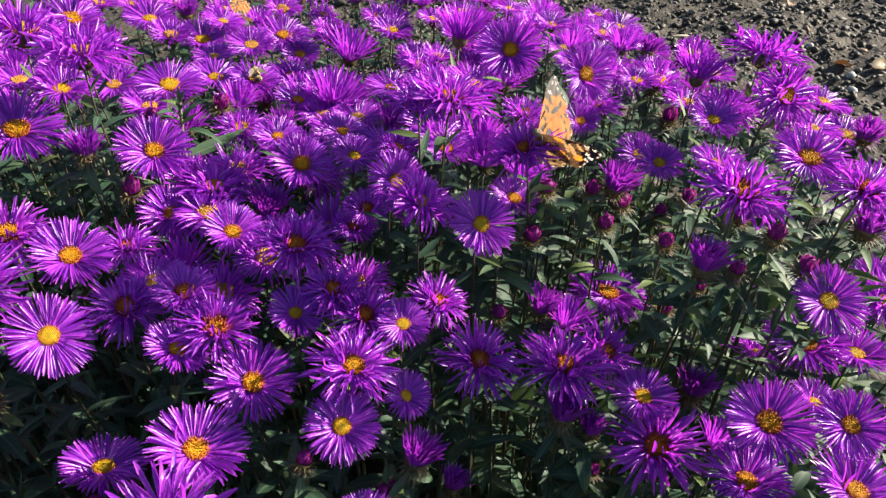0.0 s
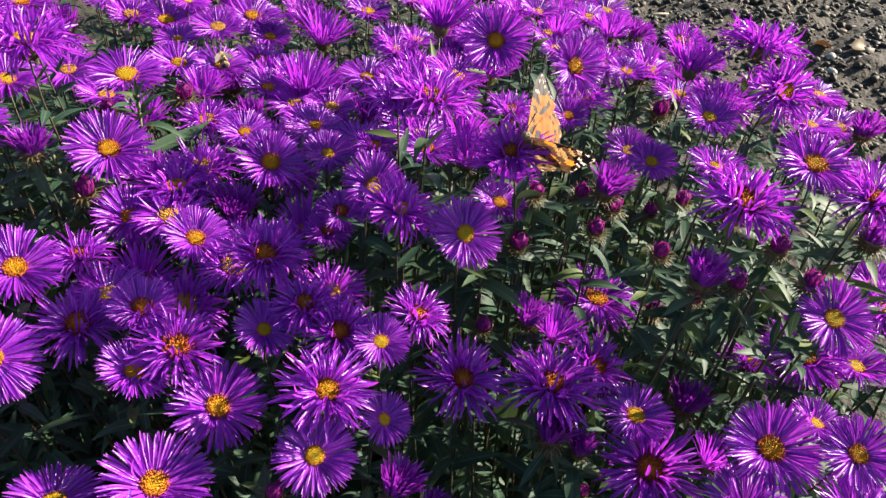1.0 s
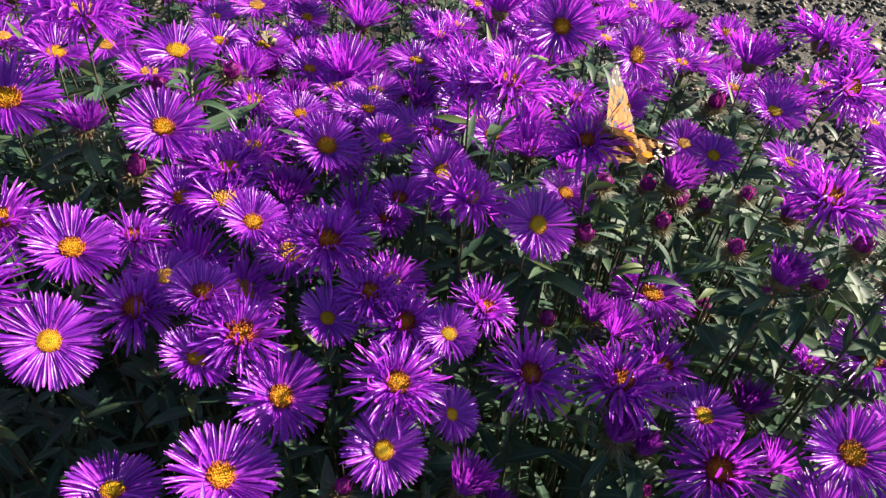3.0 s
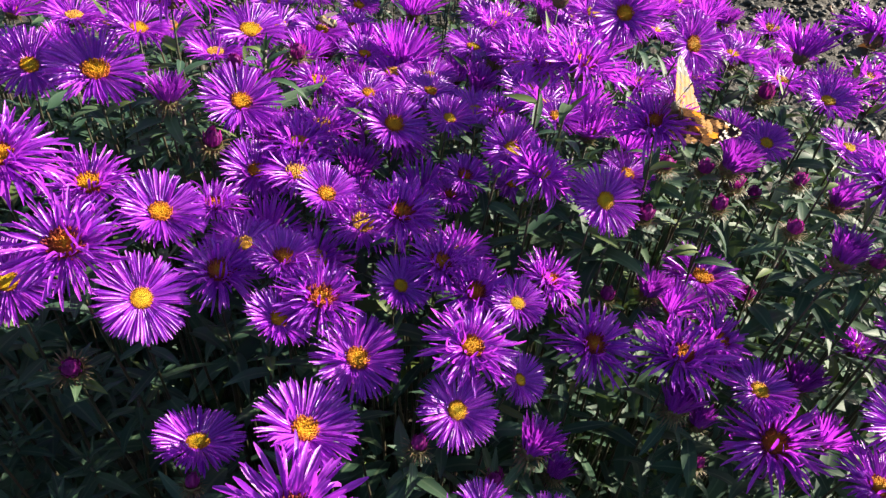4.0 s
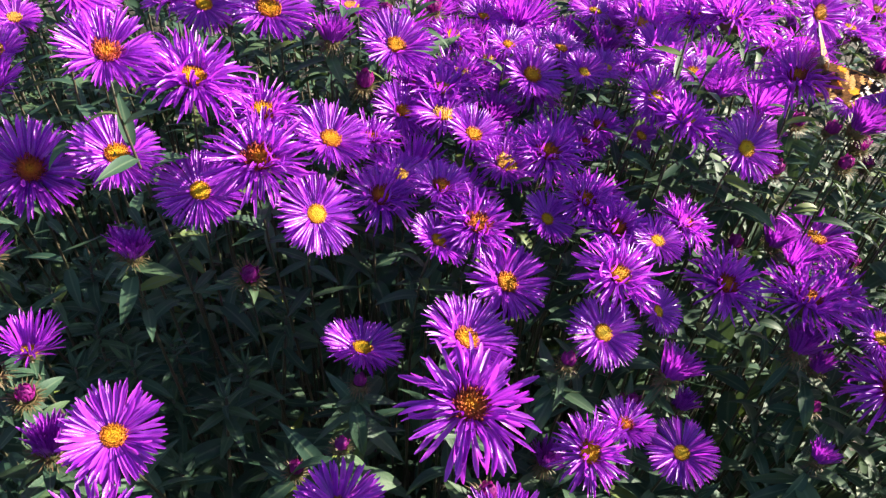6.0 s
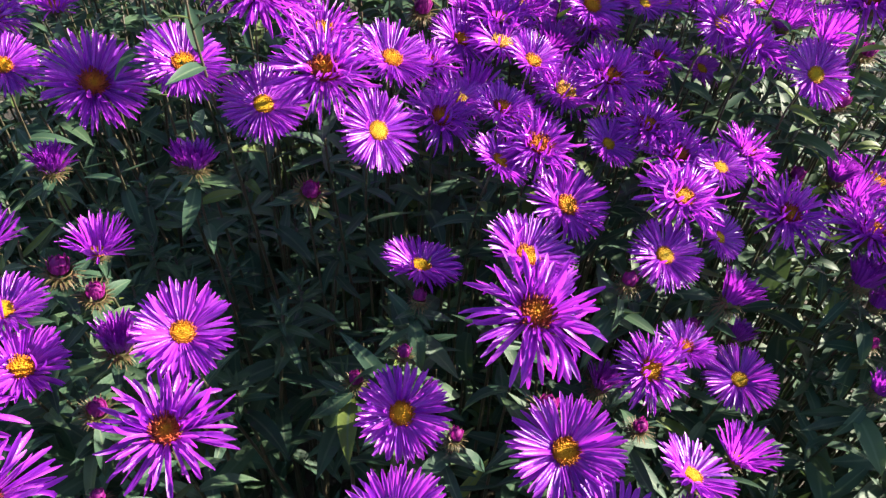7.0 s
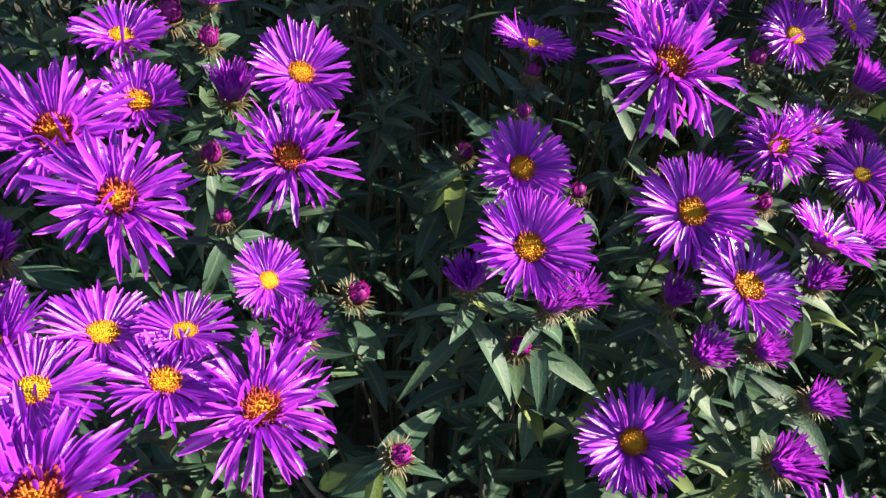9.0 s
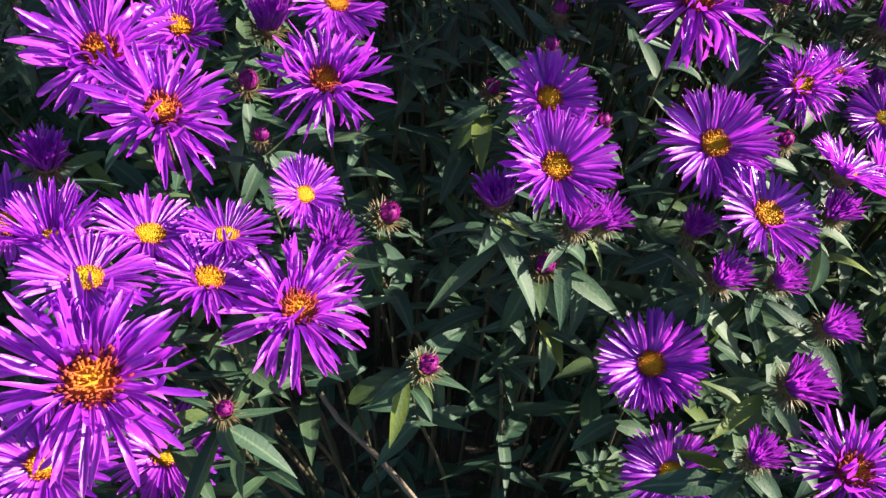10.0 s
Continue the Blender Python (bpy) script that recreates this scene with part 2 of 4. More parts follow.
def petal_set(kind, r, rng, stage, near):
    """Turn, start radius, length, lift, bend, twist and side sway of each petal of a head of radius r."""
    rows = []
    if kind == "open":
        n = rng.randint(90, 100) if near else rng.randint(130, 148)
        cupped, droop = rng.uniform(4, 18), rng.uniform(-14, 2)
        messy = (0.05, 0.12, 0.26)[stage]
        for i in range(n):
            layer = i % 2
            stray = rng.random() < messy
            rows.append((i / n * 2 * math.pi + rng.uniform(-0.05, 0.05), (0.24 if layer else 0.21) * r, r * (rng.uniform(0.64, 0.75) if layer else rng.uniform(0.70, 0.80)),
                         cupped + (rng.uniform(9, 20) if layer else rng.uniform(-2, 8)) + (rng.uniform(-8, 34) if stray else 0),
                         droop + rng.uniform(-20, 9) + (rng.uniform(-50, 60) if stray else 0), rng.uniform(-16, 16), rng.uniform(-6, 6)))
    elif kind == "shaggy":
        n = rng.randint(100, 112) if near else rng.randint(138, 156)
        for i in range(n):
            layer = i % 4
            curl = rng.random()
            rows.append((i / n * 2 * math.pi + rng.uniform(-0.12, 0.12), (0.25, 0.25, 0.23, 0.20)[layer] * r,
                         r * (rng.uniform(0.64, 0.86), rng.uniform(0.60, 0.82), rng.uniform(0.52, 0.74), rng.uniform(0.40, 0.62))[layer],
                         (rng.uniform(-8, 14), rng.uniform(4, 26), rng.uniform(18, 44), rng.uniform(40, 72))[layer],
                         rng.uniform(40, 75) if curl < 0.12 else rng.uniform(-105, -60) if curl < 0.26 else rng.uniform(-36, 12), rng.uniform(-60, 60), rng.uniform(-18, 18)))
    elif kind == "cup":
        n = 76
        for i in range(n):
            inner = i % 3 == 0
            rows.append((i / n * 2 * math.pi + rng.uniform(-0.06, 0.06), 0.22 * r, r * rng.uniform(0.98, 1.14),
                         rng.uniform(58, 78) if inner else rng.uniform(36, 58), rng.uniform(-16, 10), rng.uniform(-20, 20), rng.uniform(-6, 6)))
    elif kind == "tuft":
        n = 84
        for i in range(n):
            s = math.sqrt((i + 0.5) / n)
            rows.append((i * 2.39996, 0.56 * r * s, r * rng.uniform(0.92, 1.12) * (0.85 + 0.38 * s),
                         90 - 26 * s + rng.uniform(-7, 7), rng.uniform(-12, 16) - 14 * s, rng.uniform(-30, 30), rng.uniform(-8, 8)))
    way, lop = rng.uniform(0, 6.28), {"open": 7, "shaggy": 14, "cup": 8, "tuft": 4}[kind] * rng.uniform(0.3, 1.2)
    way2, uneven = rng.uniform(0, 6.28), rng.uniform(0.02, 0.07)
    return [(a, b, c * (1 + uneven * math.cos(2 * a - way2)), d + lop * math.cos(a - way), e, f, g) for a, b, c, d, e, f, g in rows]


def bud_pieces(r, rng):
    pieces = [orb(r * 0.60, (1, 1, 1.1), 9, 6)]
    v, f = pieces[0]
    pieces[0] = (np.vstack((v, v[:(-len(v)) % 3])) + np.array((0, 0, r * 0.45)), f)
    for row, (z, lift, bend, ln, rad, count) in enumerate(((0.0, 66, 44, 1.0, 0.60, 18), (0.30, 80, 55, 0.9, 0.50, 15), (0.62, 96, 50, 0.7, 0.33, 11), (0.8, 100, 20, 0.55, 0.14, 6))):
        for i in range(count):
            v, f = blade(r * ln * rng.uniform(0.8, 1.15), 0.27 * r, lift + rng.uniform(-9, 9), bend, rng.uniform(-15, 15), rng.uniform(-8, 8), 0.3, 5)
            pieces.append((spun(v, 2 * math.pi * (i + 0.4 * row) / count + rng.uniform(-0.1, 0.1), r * rad, r * z), f))
    return pieces


BLOOMS = []          # (place, kind, radius) of every head


def stem_path(place, n, foot, rng):
    """From the ground up to the back of a head that faces n."""
    p = Vector(place)
    a = Vector((foot[0], foot[1], -0.01))
    back = p - n * 0.03 - Vector((0, 0, 0.02))
    pts = []
    for i in range(9):
        s = i / 8
        c1 = a + Vector((0, 0, p.z * 0.55))
        q = (1 - s) ** 3 * a + 3 * s * (1 - s) ** 2 * c1 + 3 * s * s * (1 - s) * back + s ** 3 * p
        pts.append(q)
    return pts


def leaf_pose(origin, turn, lift, length, rng, wide=1.0):
    return Matrix.Translation(origin) @ Matrix.Rotation(turn, 4, "Z") @ Matrix.Rotation(-radians(lift), 4, "Y") @ Matrix.Rotation(rng.uniform(-0.5, 0.5), 4, "X") @ Matrix.Diagonal((length, length * wide, length, 1))


def put_leaves(parent, poses, rng, single):
    """Leaves as parts of their own on the near plants, joined on the far ones."""
    if single:
        for m in poses:
            child("leaf", rng.choice(LEAVES), parent, m)
        return
    pieces = []
    for m in poses:
        v, f = rng.choice(LEAF_SHAPES)
        a = np.array(m)
        pieces.append((v @ a[:3, :3].T + a[:3, 3], f))
    tagged(child("foliage", mesh_of("foliage", *gathered(pieces), leaves_mat, blades=True), parent), kind="stuff")


WORDS = {
    "open": ("purple aster with open narrow petals round a %s disc", ("bright yellow", "golden orange", "brownish orange")),
    "shaggy": ("shaggy purple aster with curling petals and a %s disc", ("yellow", "golden orange", "rusty red")),
    "cup": ("half-open purple aster with petals standing up", None),
    "tuft": ("opening magenta aster, a brush of young petals", None),
    "bud": ("closed magenta aster bud in spiky green bracts", None),
}


def bloom(x, y, z, mm, az, el, kind, stage):
    """One aster on its stem: centre of its face, width in millimetres, and the way it faces."""
    rng = random.Random(len(BLOOMS) * 7 + 3)
    if y > 0.47:
        el = max(el, 70 + 14 * rng.random())
    r = mm / 2000 * {"open": 1.04, "shaggy": 1.08}.get(kind, 1.0)
    n = Vector((math.cos(radians(el)) * math.cos(radians(az)), math.cos(radians(el)) * math.sin(radians(az)), math.sin(radians(el))))
    n = (n + 0.22 * Vector((0.87, 0.12, 0.49))).normalized()      # they lean to the sun
    sink = {"open": 0.10, "shaggy": 0.12, "cup": 0.35, "tuft": 0.9, "bud": 0.8}[kind] * r
    seat = Vector((x, y, z)) - n * sink
    BLOOMS.append((seat, kind, r))
    foot = (x * 0.94 + rng.uniform(-0.02, 0.02), y * 0.85 + 0.07 + rng.uniform(-0.02, 0.03))
    thing = new("aster_bud" if kind == "bud" else "aster_flower")
    base = Vector((foot[0], foot[1], 0))
    thing.location = base
    words, hues = WORDS[kind]
    tagged(thing, words % hues[stage] if hues else words, "flower bud" if kind == "bud" else "flower", "asters in the bed")
    # stem
    hold = 0.95 * r * {"open": 0.30, "shaggy": 0.32, "cup": 0.30, "tuft": 0.55, "bud": 0.8}[kind]
    pts = [p - base for p in stem_path(seat - n * hold * 0.9, n, foot, rng)]
    child("stem", mesh_of("stem", *tube(pts, [0.0013 - 0.0008 * i / 8 for i in range(9)], 6), stem_mat), thing)
    # head
    face = n.to_track_quat("Z", "Y").to_matrix().to_4x4()
    head_at = Matrix.Translation(seat - base) @ face @ Matrix.Rotation(rng.uniform(0, 6.28), 4, "Z")
    cups = BUD_CUPS if kind in ("bud", "tuft") else CUPS
    cup = {"open": 0.27, "shaggy": 0.28, "cup": 0.27, "tuft": 0.55, "bud": 0.75}[kind] * r
    head = child("flower_head", rng.choice(cups), thing, head_at @ Matrix.Diagonal((cup, cup, cup * (1.0 if kind == "bud" else 1.25), 1)))
    inv = Matrix.Diagonal((1 / cup, 1 / cup, 1 / (cup * (1.0 if kind == "bud" else 1.25)), 1))
    if kind == "bud":
        child("bud_petals", mesh_of("bud_petals", *gathered(bud_pieces(r * 0.85, rng)), young_mat), head, inv)
    else:
        near = y < 0.17 and kind in ("open", "shaggy")
        rows = petal_set(kind, r, rng, stage, near)
        if near:
            for turn, rad, ln, lift, bend, tw, sd in rows:
                pick = min(PETALS, key=lambda b: abs(b - bend))
                m = Matrix.Rotation(turn, 4, "Z") @ Matrix.Translation((rad, 0, rng.uniform(-0.0006, 0.0010))) @ Matrix.Rotation(-radians(lift), 4, "Y") @ Matrix.Rotation(radians(tw * 0.4), 4, "X")
                forms = PETALS[pick] if kind == "shaggy" else PETALS[pick][:4]
                child("petal", rng.choice(forms), head, inv @ m @ Matrix.Diagonal((ln, ln * rng.uniform(0.85, 1.15) * (0.90 if kind == "shaggy" else 0.92), ln, 1)))
        else:
            width = {"open": 0.064, "shaggy": 0.060, "cup": 0.085, "tuft": 0.15}[kind] * r
            pieces = []
            for turn, rad, ln, lift, bend, tw, sd in rows:
                v, f = blade(ln, width * rng.uniform(0.75, 1.25), lift, bend, tw, sd, rng.uniform(0.25, 0.65), 7 if y < 0.42 else 5, "petal", rng.uniform(-1, 1) * (24 if kind == "shaggy" else 10))
                pieces.append((spun(v, turn, rad, rng.uniform(-0.0006, 0.0010)), f))
            child("ray_petals", mesh_of("ray_petals", *gathered(pieces), tuft_mat if kind == "tuft" else rays_mat, blades=True), head, inv)
        if kind != "tuft":
            d = (rng.uniform(0.22, 0.275) if kind == "open" else rng.uniform(0.21, 0.30)) * r
            child("disc", rng.choice(DISCS[stage]), head, inv @ Matrix.Translation((0, 0, 0.02 * r)) @ Matrix.Diagonal((d, d, d, 1)))
    # leaves under the head and down the stem
    turn, down, poses = rng.uniform(0, 6.28), rng.uniform(0.003, 0.008), []
    count = 6 if kind in ("bud", "tuft") and y > 0.22 else 10 if y < 0.45 else 12
    for i in range(count):
        left = down
        for k in range(8, 0, -1):
            step = (pts[k] - pts[k - 1]).length
            if left <= step or k == 1:
                spot = pts[k].lerp(pts[k - 1], min(1.0, left / step))
                break
            left -= step
        poses.append(leaf_pose(spot, turn, max(-25, rng.uniform(20, 62) - 330 * down), min(0.041, rng.uniform(0.010, 0.017) + 0.22 * down), rng))
        turn += 2.39996 + rng.uniform(-0.3, 0.3)
        down += rng.uniform(0.005, 0.011) * (1.0 if i < 9 else 0.8)
    if kind in ("bud", "tuft"):
        spot = pts[8] - n * 0.003
        for i in range(8 if y < 0.22 else 4):
            poses.append(leaf_pose(spot - n * 0.0018 * i, turn + i * 2.39996, rng.uniform(-35, 34) - 3 * i, rng.uniform(0.013, 0.022) + 0.0022 * i, rng, 1.1))
    put_leaves(thing, poses, rng, y < 0.20)
    return thing


# ---- asters ----
bloom(-0.180, 0.254, 0.437, 41, -55, 47, "open", 0)
bloom(-0.181, 0.293, 0.454, 42, -58, 72, "open", 1)
bloom(-0.154, 0.278, 0.434, 40, -61, 72, "shaggy", 2)
bloom(-0.152, 0.353, 0.439, 40, -67, 71, "open", 1)
bloom(-0.112, 0.329, 0.443, 36, -58, 68, "open", 1)
bloom(-0.074, 0.307, 0.451, 41, -77, 75, "shaggy", 2)
bloom(-0.106, 0.263, 0.435, 39, -68, 75, "shaggy", 2)
bloom(-0.089, 0.248, 0.413, 43, -59, 64, "open", 1)
bloom(-0.106, 0.210, 0.412, 46, -9, 78, "open", 1)
bloom(-0.153, 0.216, 0.393, 39, 95, 80, "open", 0)
bloom(-0.040, 0.242, 0.431, 43, -81, 69, "shaggy", 1)
bloom(-0.045, 0.224, 0.410, 36, -79, 59, "open", 0)
bloom(-0.017, 0.244, 0.408, 26, -48, 56, "open", 0)
bloom(0.018, 0.264, 0.413, 42, -94, 69, "shaggy", 2)
bloom(0.060, 0.265, 0.409, 49, -103, 84, "shaggy", 2)
bloom(0.100, 0.259, 0.392, 36, -111, 80, "open", 0)
bloom(0.104, 0.238, 0.380, 47, -123, 58, "shaggy", 2)
bloom(0.144, 0.222, 0.415, 43, -123, 64, "open", 1)
bloom(0.170, 0.209, 0.428, 33, -109, 60, "open", 1)
bloom(0.195, 0.296, 0.394, 49, -123, 78, "open", 1)
bloom(0.176, 0.262, 0.451, 36, -107, 54, "open", 0)
bloom(0.102, 0.358, 0.378, 50, -106, 88, "open", 1)
bloom(0.019, 0.302, 0.466, 35, -87, 44, "open", 0)
bloom(-0.023, 0.329, 0.474, 34, -72, 45, "open", 0)
bloom(-0.159, 0.366, 0.472, 44, -66, 56, "open", 1)
bloom(-0.082, 0.381, 0.455, 40, -78, 59, "open", 1)
bloom(0.039, 0.327, 0.495, 39, -158, 58, "shaggy", 2)
bloom(0.039, 0.416, 0.510, 40, -95, 36, "open", 1)
bloom(0.090, 0.442, 0.484, 41, -73, 29, "open", 1)
bloom(0.209, 0.423, 0.479, 46, -90, 39, "shaggy", 1)
bloom(0.177, 0.318, 0.494, 40, -119, 71, "open", 1)
bloom(0.137, 0.292, 0.492, 46, -115, 79, "shaggy", 2)
bloom(0.132, 0.400, 0.445, 31, -108, 63, "open", 0)
bloom(0.089, 0.442, 0.452, 30, -101, 71, "open", 1)
bloom(-0.038, 0.277, 0.430, 38, -82, 71, "shaggy", 2)
bloom(-0.072, 0.278, 0.430, 30, -63, 61, "open", 0)
bloom(-0.054, 0.287, 0.438, 33, -89, 81, "shaggy", 2)
bloom(-0.125, 0.281, 0.441, 33, -73, 85, "open", 2)
bloom(-0.123, 0.254, 0.429, 32, -17, 65, "open", 0)
bloom(-0.165, 0.318, 0.442, 34, -68, 85, "shaggy", 2)
bloom(-0.002, 0.291, 0.428, 34, -29, 79, "shaggy", 2)
bloom(-0.226, 0.359, 0.489, 51, -75, 69, "open", 1)
bloom(-0.218, 0.401, 0.493, 36, -65, 77, "open", 0)
bloom(-0.166, 0.428, 0.484, 44, -73, 73, "open", 0)
bloom(-0.191, 0.357, 0.484, 19, -66, 86, "tuft", 0)
bloom(-0.097, 0.396, 0.465, 31, -82, 73, "open", 1)
bloom(-0.063, 0.428, 0.452, 33, -88, 78, "open", 1)
bloom(-0.138, 0.471, 0.434, 28, -78, 67, "open", 0)
bloom(0.005, 0.336, 0.518, 44, -38, 84, "shaggy", 1)
bloom(-0.012, 0.344, 0.513, 34, -176, 80, "shaggy", 1)
bloom(0.144, 0.343, 0.477, 31, -122, 81, "open", 0)
bloom(0.098, 0.354, 0.464, 22, -59, 77, "tuft", 0)
bloom(0.124, 0.280, 0.466, 20, 55, 87, "tuft", 0)
bloom(-0.103, 0.165, 0.424, 52, -99, 71, "shaggy", 2)
bloom(-0.050, 0.175, 0.388, 34, -90, 61, "shaggy", 1)
bloom(-0.204, 0.252, 0.467, 48, -69, 64, "shaggy", 2)
bloom(-0.233, 0.252, 0.445, 40, -72, 55, "open", 0)
bloom(-0.265, 0.247, 0.464, 40, -57, 62, "open", 1)
bloom(-0.252, 0.234, 0.519, 39, -58, 71, "open", 2)
bloom(-0.245, 0.293, 0.481, 54, -65, 73, "shaggy", 1)
bloom(-0.219, 0.310, 0.456, 41, -70, 70, "shaggy", 1)
bloom(-0.322, 0.267, 0.436, 52, -60, 50, "open", 2)
bloom(-0.257, 0.228, 0.431, 16, -57, 88, "tuft", 0)
bloom(-0.278, 0.270, 0.526, 37, -4, 37, "open", 1)
bloom(-0.267, 0.375, 0.481, 41, -67, 53, "open", 0)
bloom(-0.033, 0.194, 0.385, 28, -109, 82, "open", 2)
bloom(-0.002, 0.198, 0.364, 34, -119, 61, "open", 0)
bloom(-0.009, 0.220, 0.402, 20, 48, 75, "tuft", 0)
bloom(0.006, 0.234, 0.362, 15, 66, 72, "tuft", 0)
bloom(-0.060, 0.212, 0.406, 11, 79, 72, "bud", 0)
bloom(0.068, 0.209, 0.363, 14, 52, 73, "tuft", 0)
bloom(0.079, 0.246, 0.353, 10, -16, 70, "bud", 0)
bloom(-0.151, 0.199, 0.392, 10, 103, 69, "bud", 0)
bloom(-0.295, 0.133, 0.421, 34, -49, 88, "open", 0)
bloom(-0.290, 0.125, 0.399, 35, -30, 69, "open", 1)
bloom(-0.234, 0.143, 0.410, 41, -63, 68, "open", 1)
bloom(-0.267, 0.067, 0.409, 46, -56, 61, "shaggy", 2)
bloom(-0.244, 0.085, 0.391, 8, 128, 78, "bud", 0)
bloom(-0.227, 0.106, 0.402, 44, -70, 75, "shaggy", 2)
bloom(-0.149, 0.136, 0.388, 40, -82, 55, "open", 1)
bloom(-0.143, 0.084, 0.400, 41, -93, 65, "open", 1)
bloom(-0.085, 0.133, 0.383, 47, -96, 60, "open", 1)
bloom(-0.037, 0.131, 0.383, 35, 61, 77, "open", 0)
bloom(-0.011, 0.153, 0.370, 28, 58, 85, "cup", 0)
bloom(-0.065, 0.107, 0.376, 42, -71, 75, "open", 1)
bloom(-0.094, 0.065, 0.331, 43, -109, 57, "open", 1)
bloom(-0.070, 0.054, 0.274, 43, -118, 63, "open", 0)
bloom(-0.018, 0.047, 0.318, 45, -132, 70, "shaggy", 2)
bloom(-0.076, 0.084, 0.368, 15, -31, 80, "tuft", 0)
bloom(-0.050, 0.098, 0.357, 14, -29, 70, "tuft", 0)
bloom(-0.033, 0.081, 0.355, 14, -34, 65, "tuft", 0)
bloom(-0.042, 0.062, 0.344, 18, -41, 70, "tuft", 0)
bloom(-0.196, 0.080, 0.370, 12, 5, 60, "bud", 0)
bloom(-0.171, 0.034, 0.350, 11, -25, 66, "bud", 0)
bloom(-0.140, 0.068, 0.371, 11, -94, 58, "bud", 0)
bloom(-0.228, -0.000, 0.355, 9, -54, 78, "bud", 0)
bloom(-0.305, 0.096, 0.405, 53, -73, 60, "shaggy", 2)
bloom(-0.303, 0.052, 0.397, 16, -46, 87, "tuft", 0)
bloom(-0.279, 0.018, 0.401, 28, 136, 88, "cup", 0)
bloom(-0.312, 0.036, 0.377, 42, -41, 81, "open", 1)
bloom(-0.210, 0.023, 0.382, 46, -44, 76, "shaggy", 2)
bloom(-0.222, 0.065, 0.385, 28, -42, 67, "open", 0)
bloom(-0.206, 0.049, 0.388, 16, 30, 80, "tuft", 0)
bloom(-0.235, 0.020, 0.391, 34, 90, 80, "open", 1)
bloom(-0.261, 0.005, 0.401, 35, 135, 84, "open", 0)
bloom(-0.258, 0.031, 0.392, 35, 90, 78, "open", 0)
bloom(-0.237, 0.037, 0.391, 29, 126, 75, "open", 0)
bloom(-0.248, -0.020, 0.395, 51, -41, 72, "shaggy", 2)
bloom(-0.259, 0.003, 0.306, 42, 80, 80, "open", 0)
bloom(-0.273, -0.026, 0.349, 42, -32, 76, "open", 1)
bloom(-0.055, 0.039, 0.332, 14, 55, 87, "tuft", 0)
bloom(-0.173, 0.166, 0.369, 10, -85, 89, "bud", 0)
bloom(-0.161, 0.074, 0.396, 14, 163, 69, "tuft", 0)
bloom(-0.132, 0.078, 0.388, 14, 82, 82, "tuft", 0)
bloom(-0.120, 0.089, 0.380, 14, 14, 73, "tuft", 0)
bloom(-0.083, 0.118, 0.357, 14, 71, 85, "tuft", 0)
bloom(-0.052, 0.158, 0.374, 10, -113, 87, "bud", 0)
bloom(-0.027, 0.210, 0.384, 11, -113, 80, "bud", 0)
bloom(-0.038, 0.118, 0.377, 14, -120, 80, "tuft", 0)
bloom(-0.208, 0.234, 0.414, 14, -76, 49, "bud", 0)
bloom(-0.281, 0.176, 0.418, 28, 122, 79, "cup", 0)
bloom(-0.318, 0.163, 0.426, 28, 130, 82, "cup", 0)
bloom(-0.338, 0.241, 0.408, 18, -55, 80, "tuft", 0)
bloom(-0.273, 0.249, 0.414, 16, -66, 76, "tuft", 0)
bloom(-0.265, 0.124, 0.383, 12, -64, 85, "bud", 0)
bloom(-0.172, 0.536, 0.443, 46, -72, 77, "open", 0)
bloom(-0.144, 0.663, 0.429, 54, -78, 55, "open", 1)
bloom(-0.218, 0.663, 0.425, 54, -72, 59, "open", 0)
bloom(-0.259, 0.656, 0.447, 50, -68, 63, "open", 0)
bloom(-0.248, 0.496, 0.501, 44, -63, 57, "open", 1)
bloom(-0.128, 0.646, 0.418, 40, -79, 51, "open", 0)
bloom(-0.128, 0.601, 0.416, 45, -78, 62, "open", 1)
bloom(-0.113, 0.543, 0.421, 41, -78, 64, "open", 0)
bloom(-0.143, 0.536, 0.441, 41, -75, 72, "open", 0)
bloom(-0.052, 0.389, 0.456, 30, -82, 69, "open", 0)
bloom(-0.129, 0.415, 0.432, 22, -73, 79, "tuft", 0)
bloom(-0.099, 0.363, 0.443, 23, -75, 81, "tuft", 0)
bloom(-0.132, 0.446, 0.446, 39, -74, 76, "shaggy", 0)
bloom(-0.084, 0.543, 0.424, 54, -81, 84, "cup", 0)
bloom(-0.022, 0.658, 0.408, 48, -88, 67, "open", 0)
bloom(-0.079, 0.620, 0.431, 50, -83, 81, "cup", 0)
bloom(-0.048, 0.696, 0.422, 45, -86, 70, "open", 0)
bloom(-0.036, 0.498, 0.451, 41, -86, 84, "open", 0)
bloom(-0.190, 0.381, 0.525, 54, 116, 89, "shaggy", 0)
bloom(-0.232, 0.407, 0.527, 54, -60, 89, "shaggy", 0)
bloom(-0.043, 0.355, 0.441, 29, -83, 73, "open", 2)
bloom(-0.050, 0.347, 0.434, 28, -82, 79, "open", 2)
bloom(-0.017, 0.361, 0.434, 28, -56, 70, "open", 0)
bloom(0.167, 0.695, 0.425, 51, -103, 64, "open", 0)
bloom(0.072, 0.487, 0.500, 28, -98, 69, "open", 0)
bloom(0.214, 0.746, 0.383, 47, -75, 36, "open", 0)
bloom(0.209, 0.683, 0.385, 41, -107, 62, "open", 0)
bloom(0.110, 0.511, 0.470, 28, -102, 66, "open", 0)
bloom(0.136, 0.494, 0.458, 33, -105, 73, "open", 0)
bloom(0.012, 0.461, 0.507, 41, 89, 86, "cup", 0)
bloom(0.171, 0.472, 0.475, 39, 70, 79, "cup", 0)
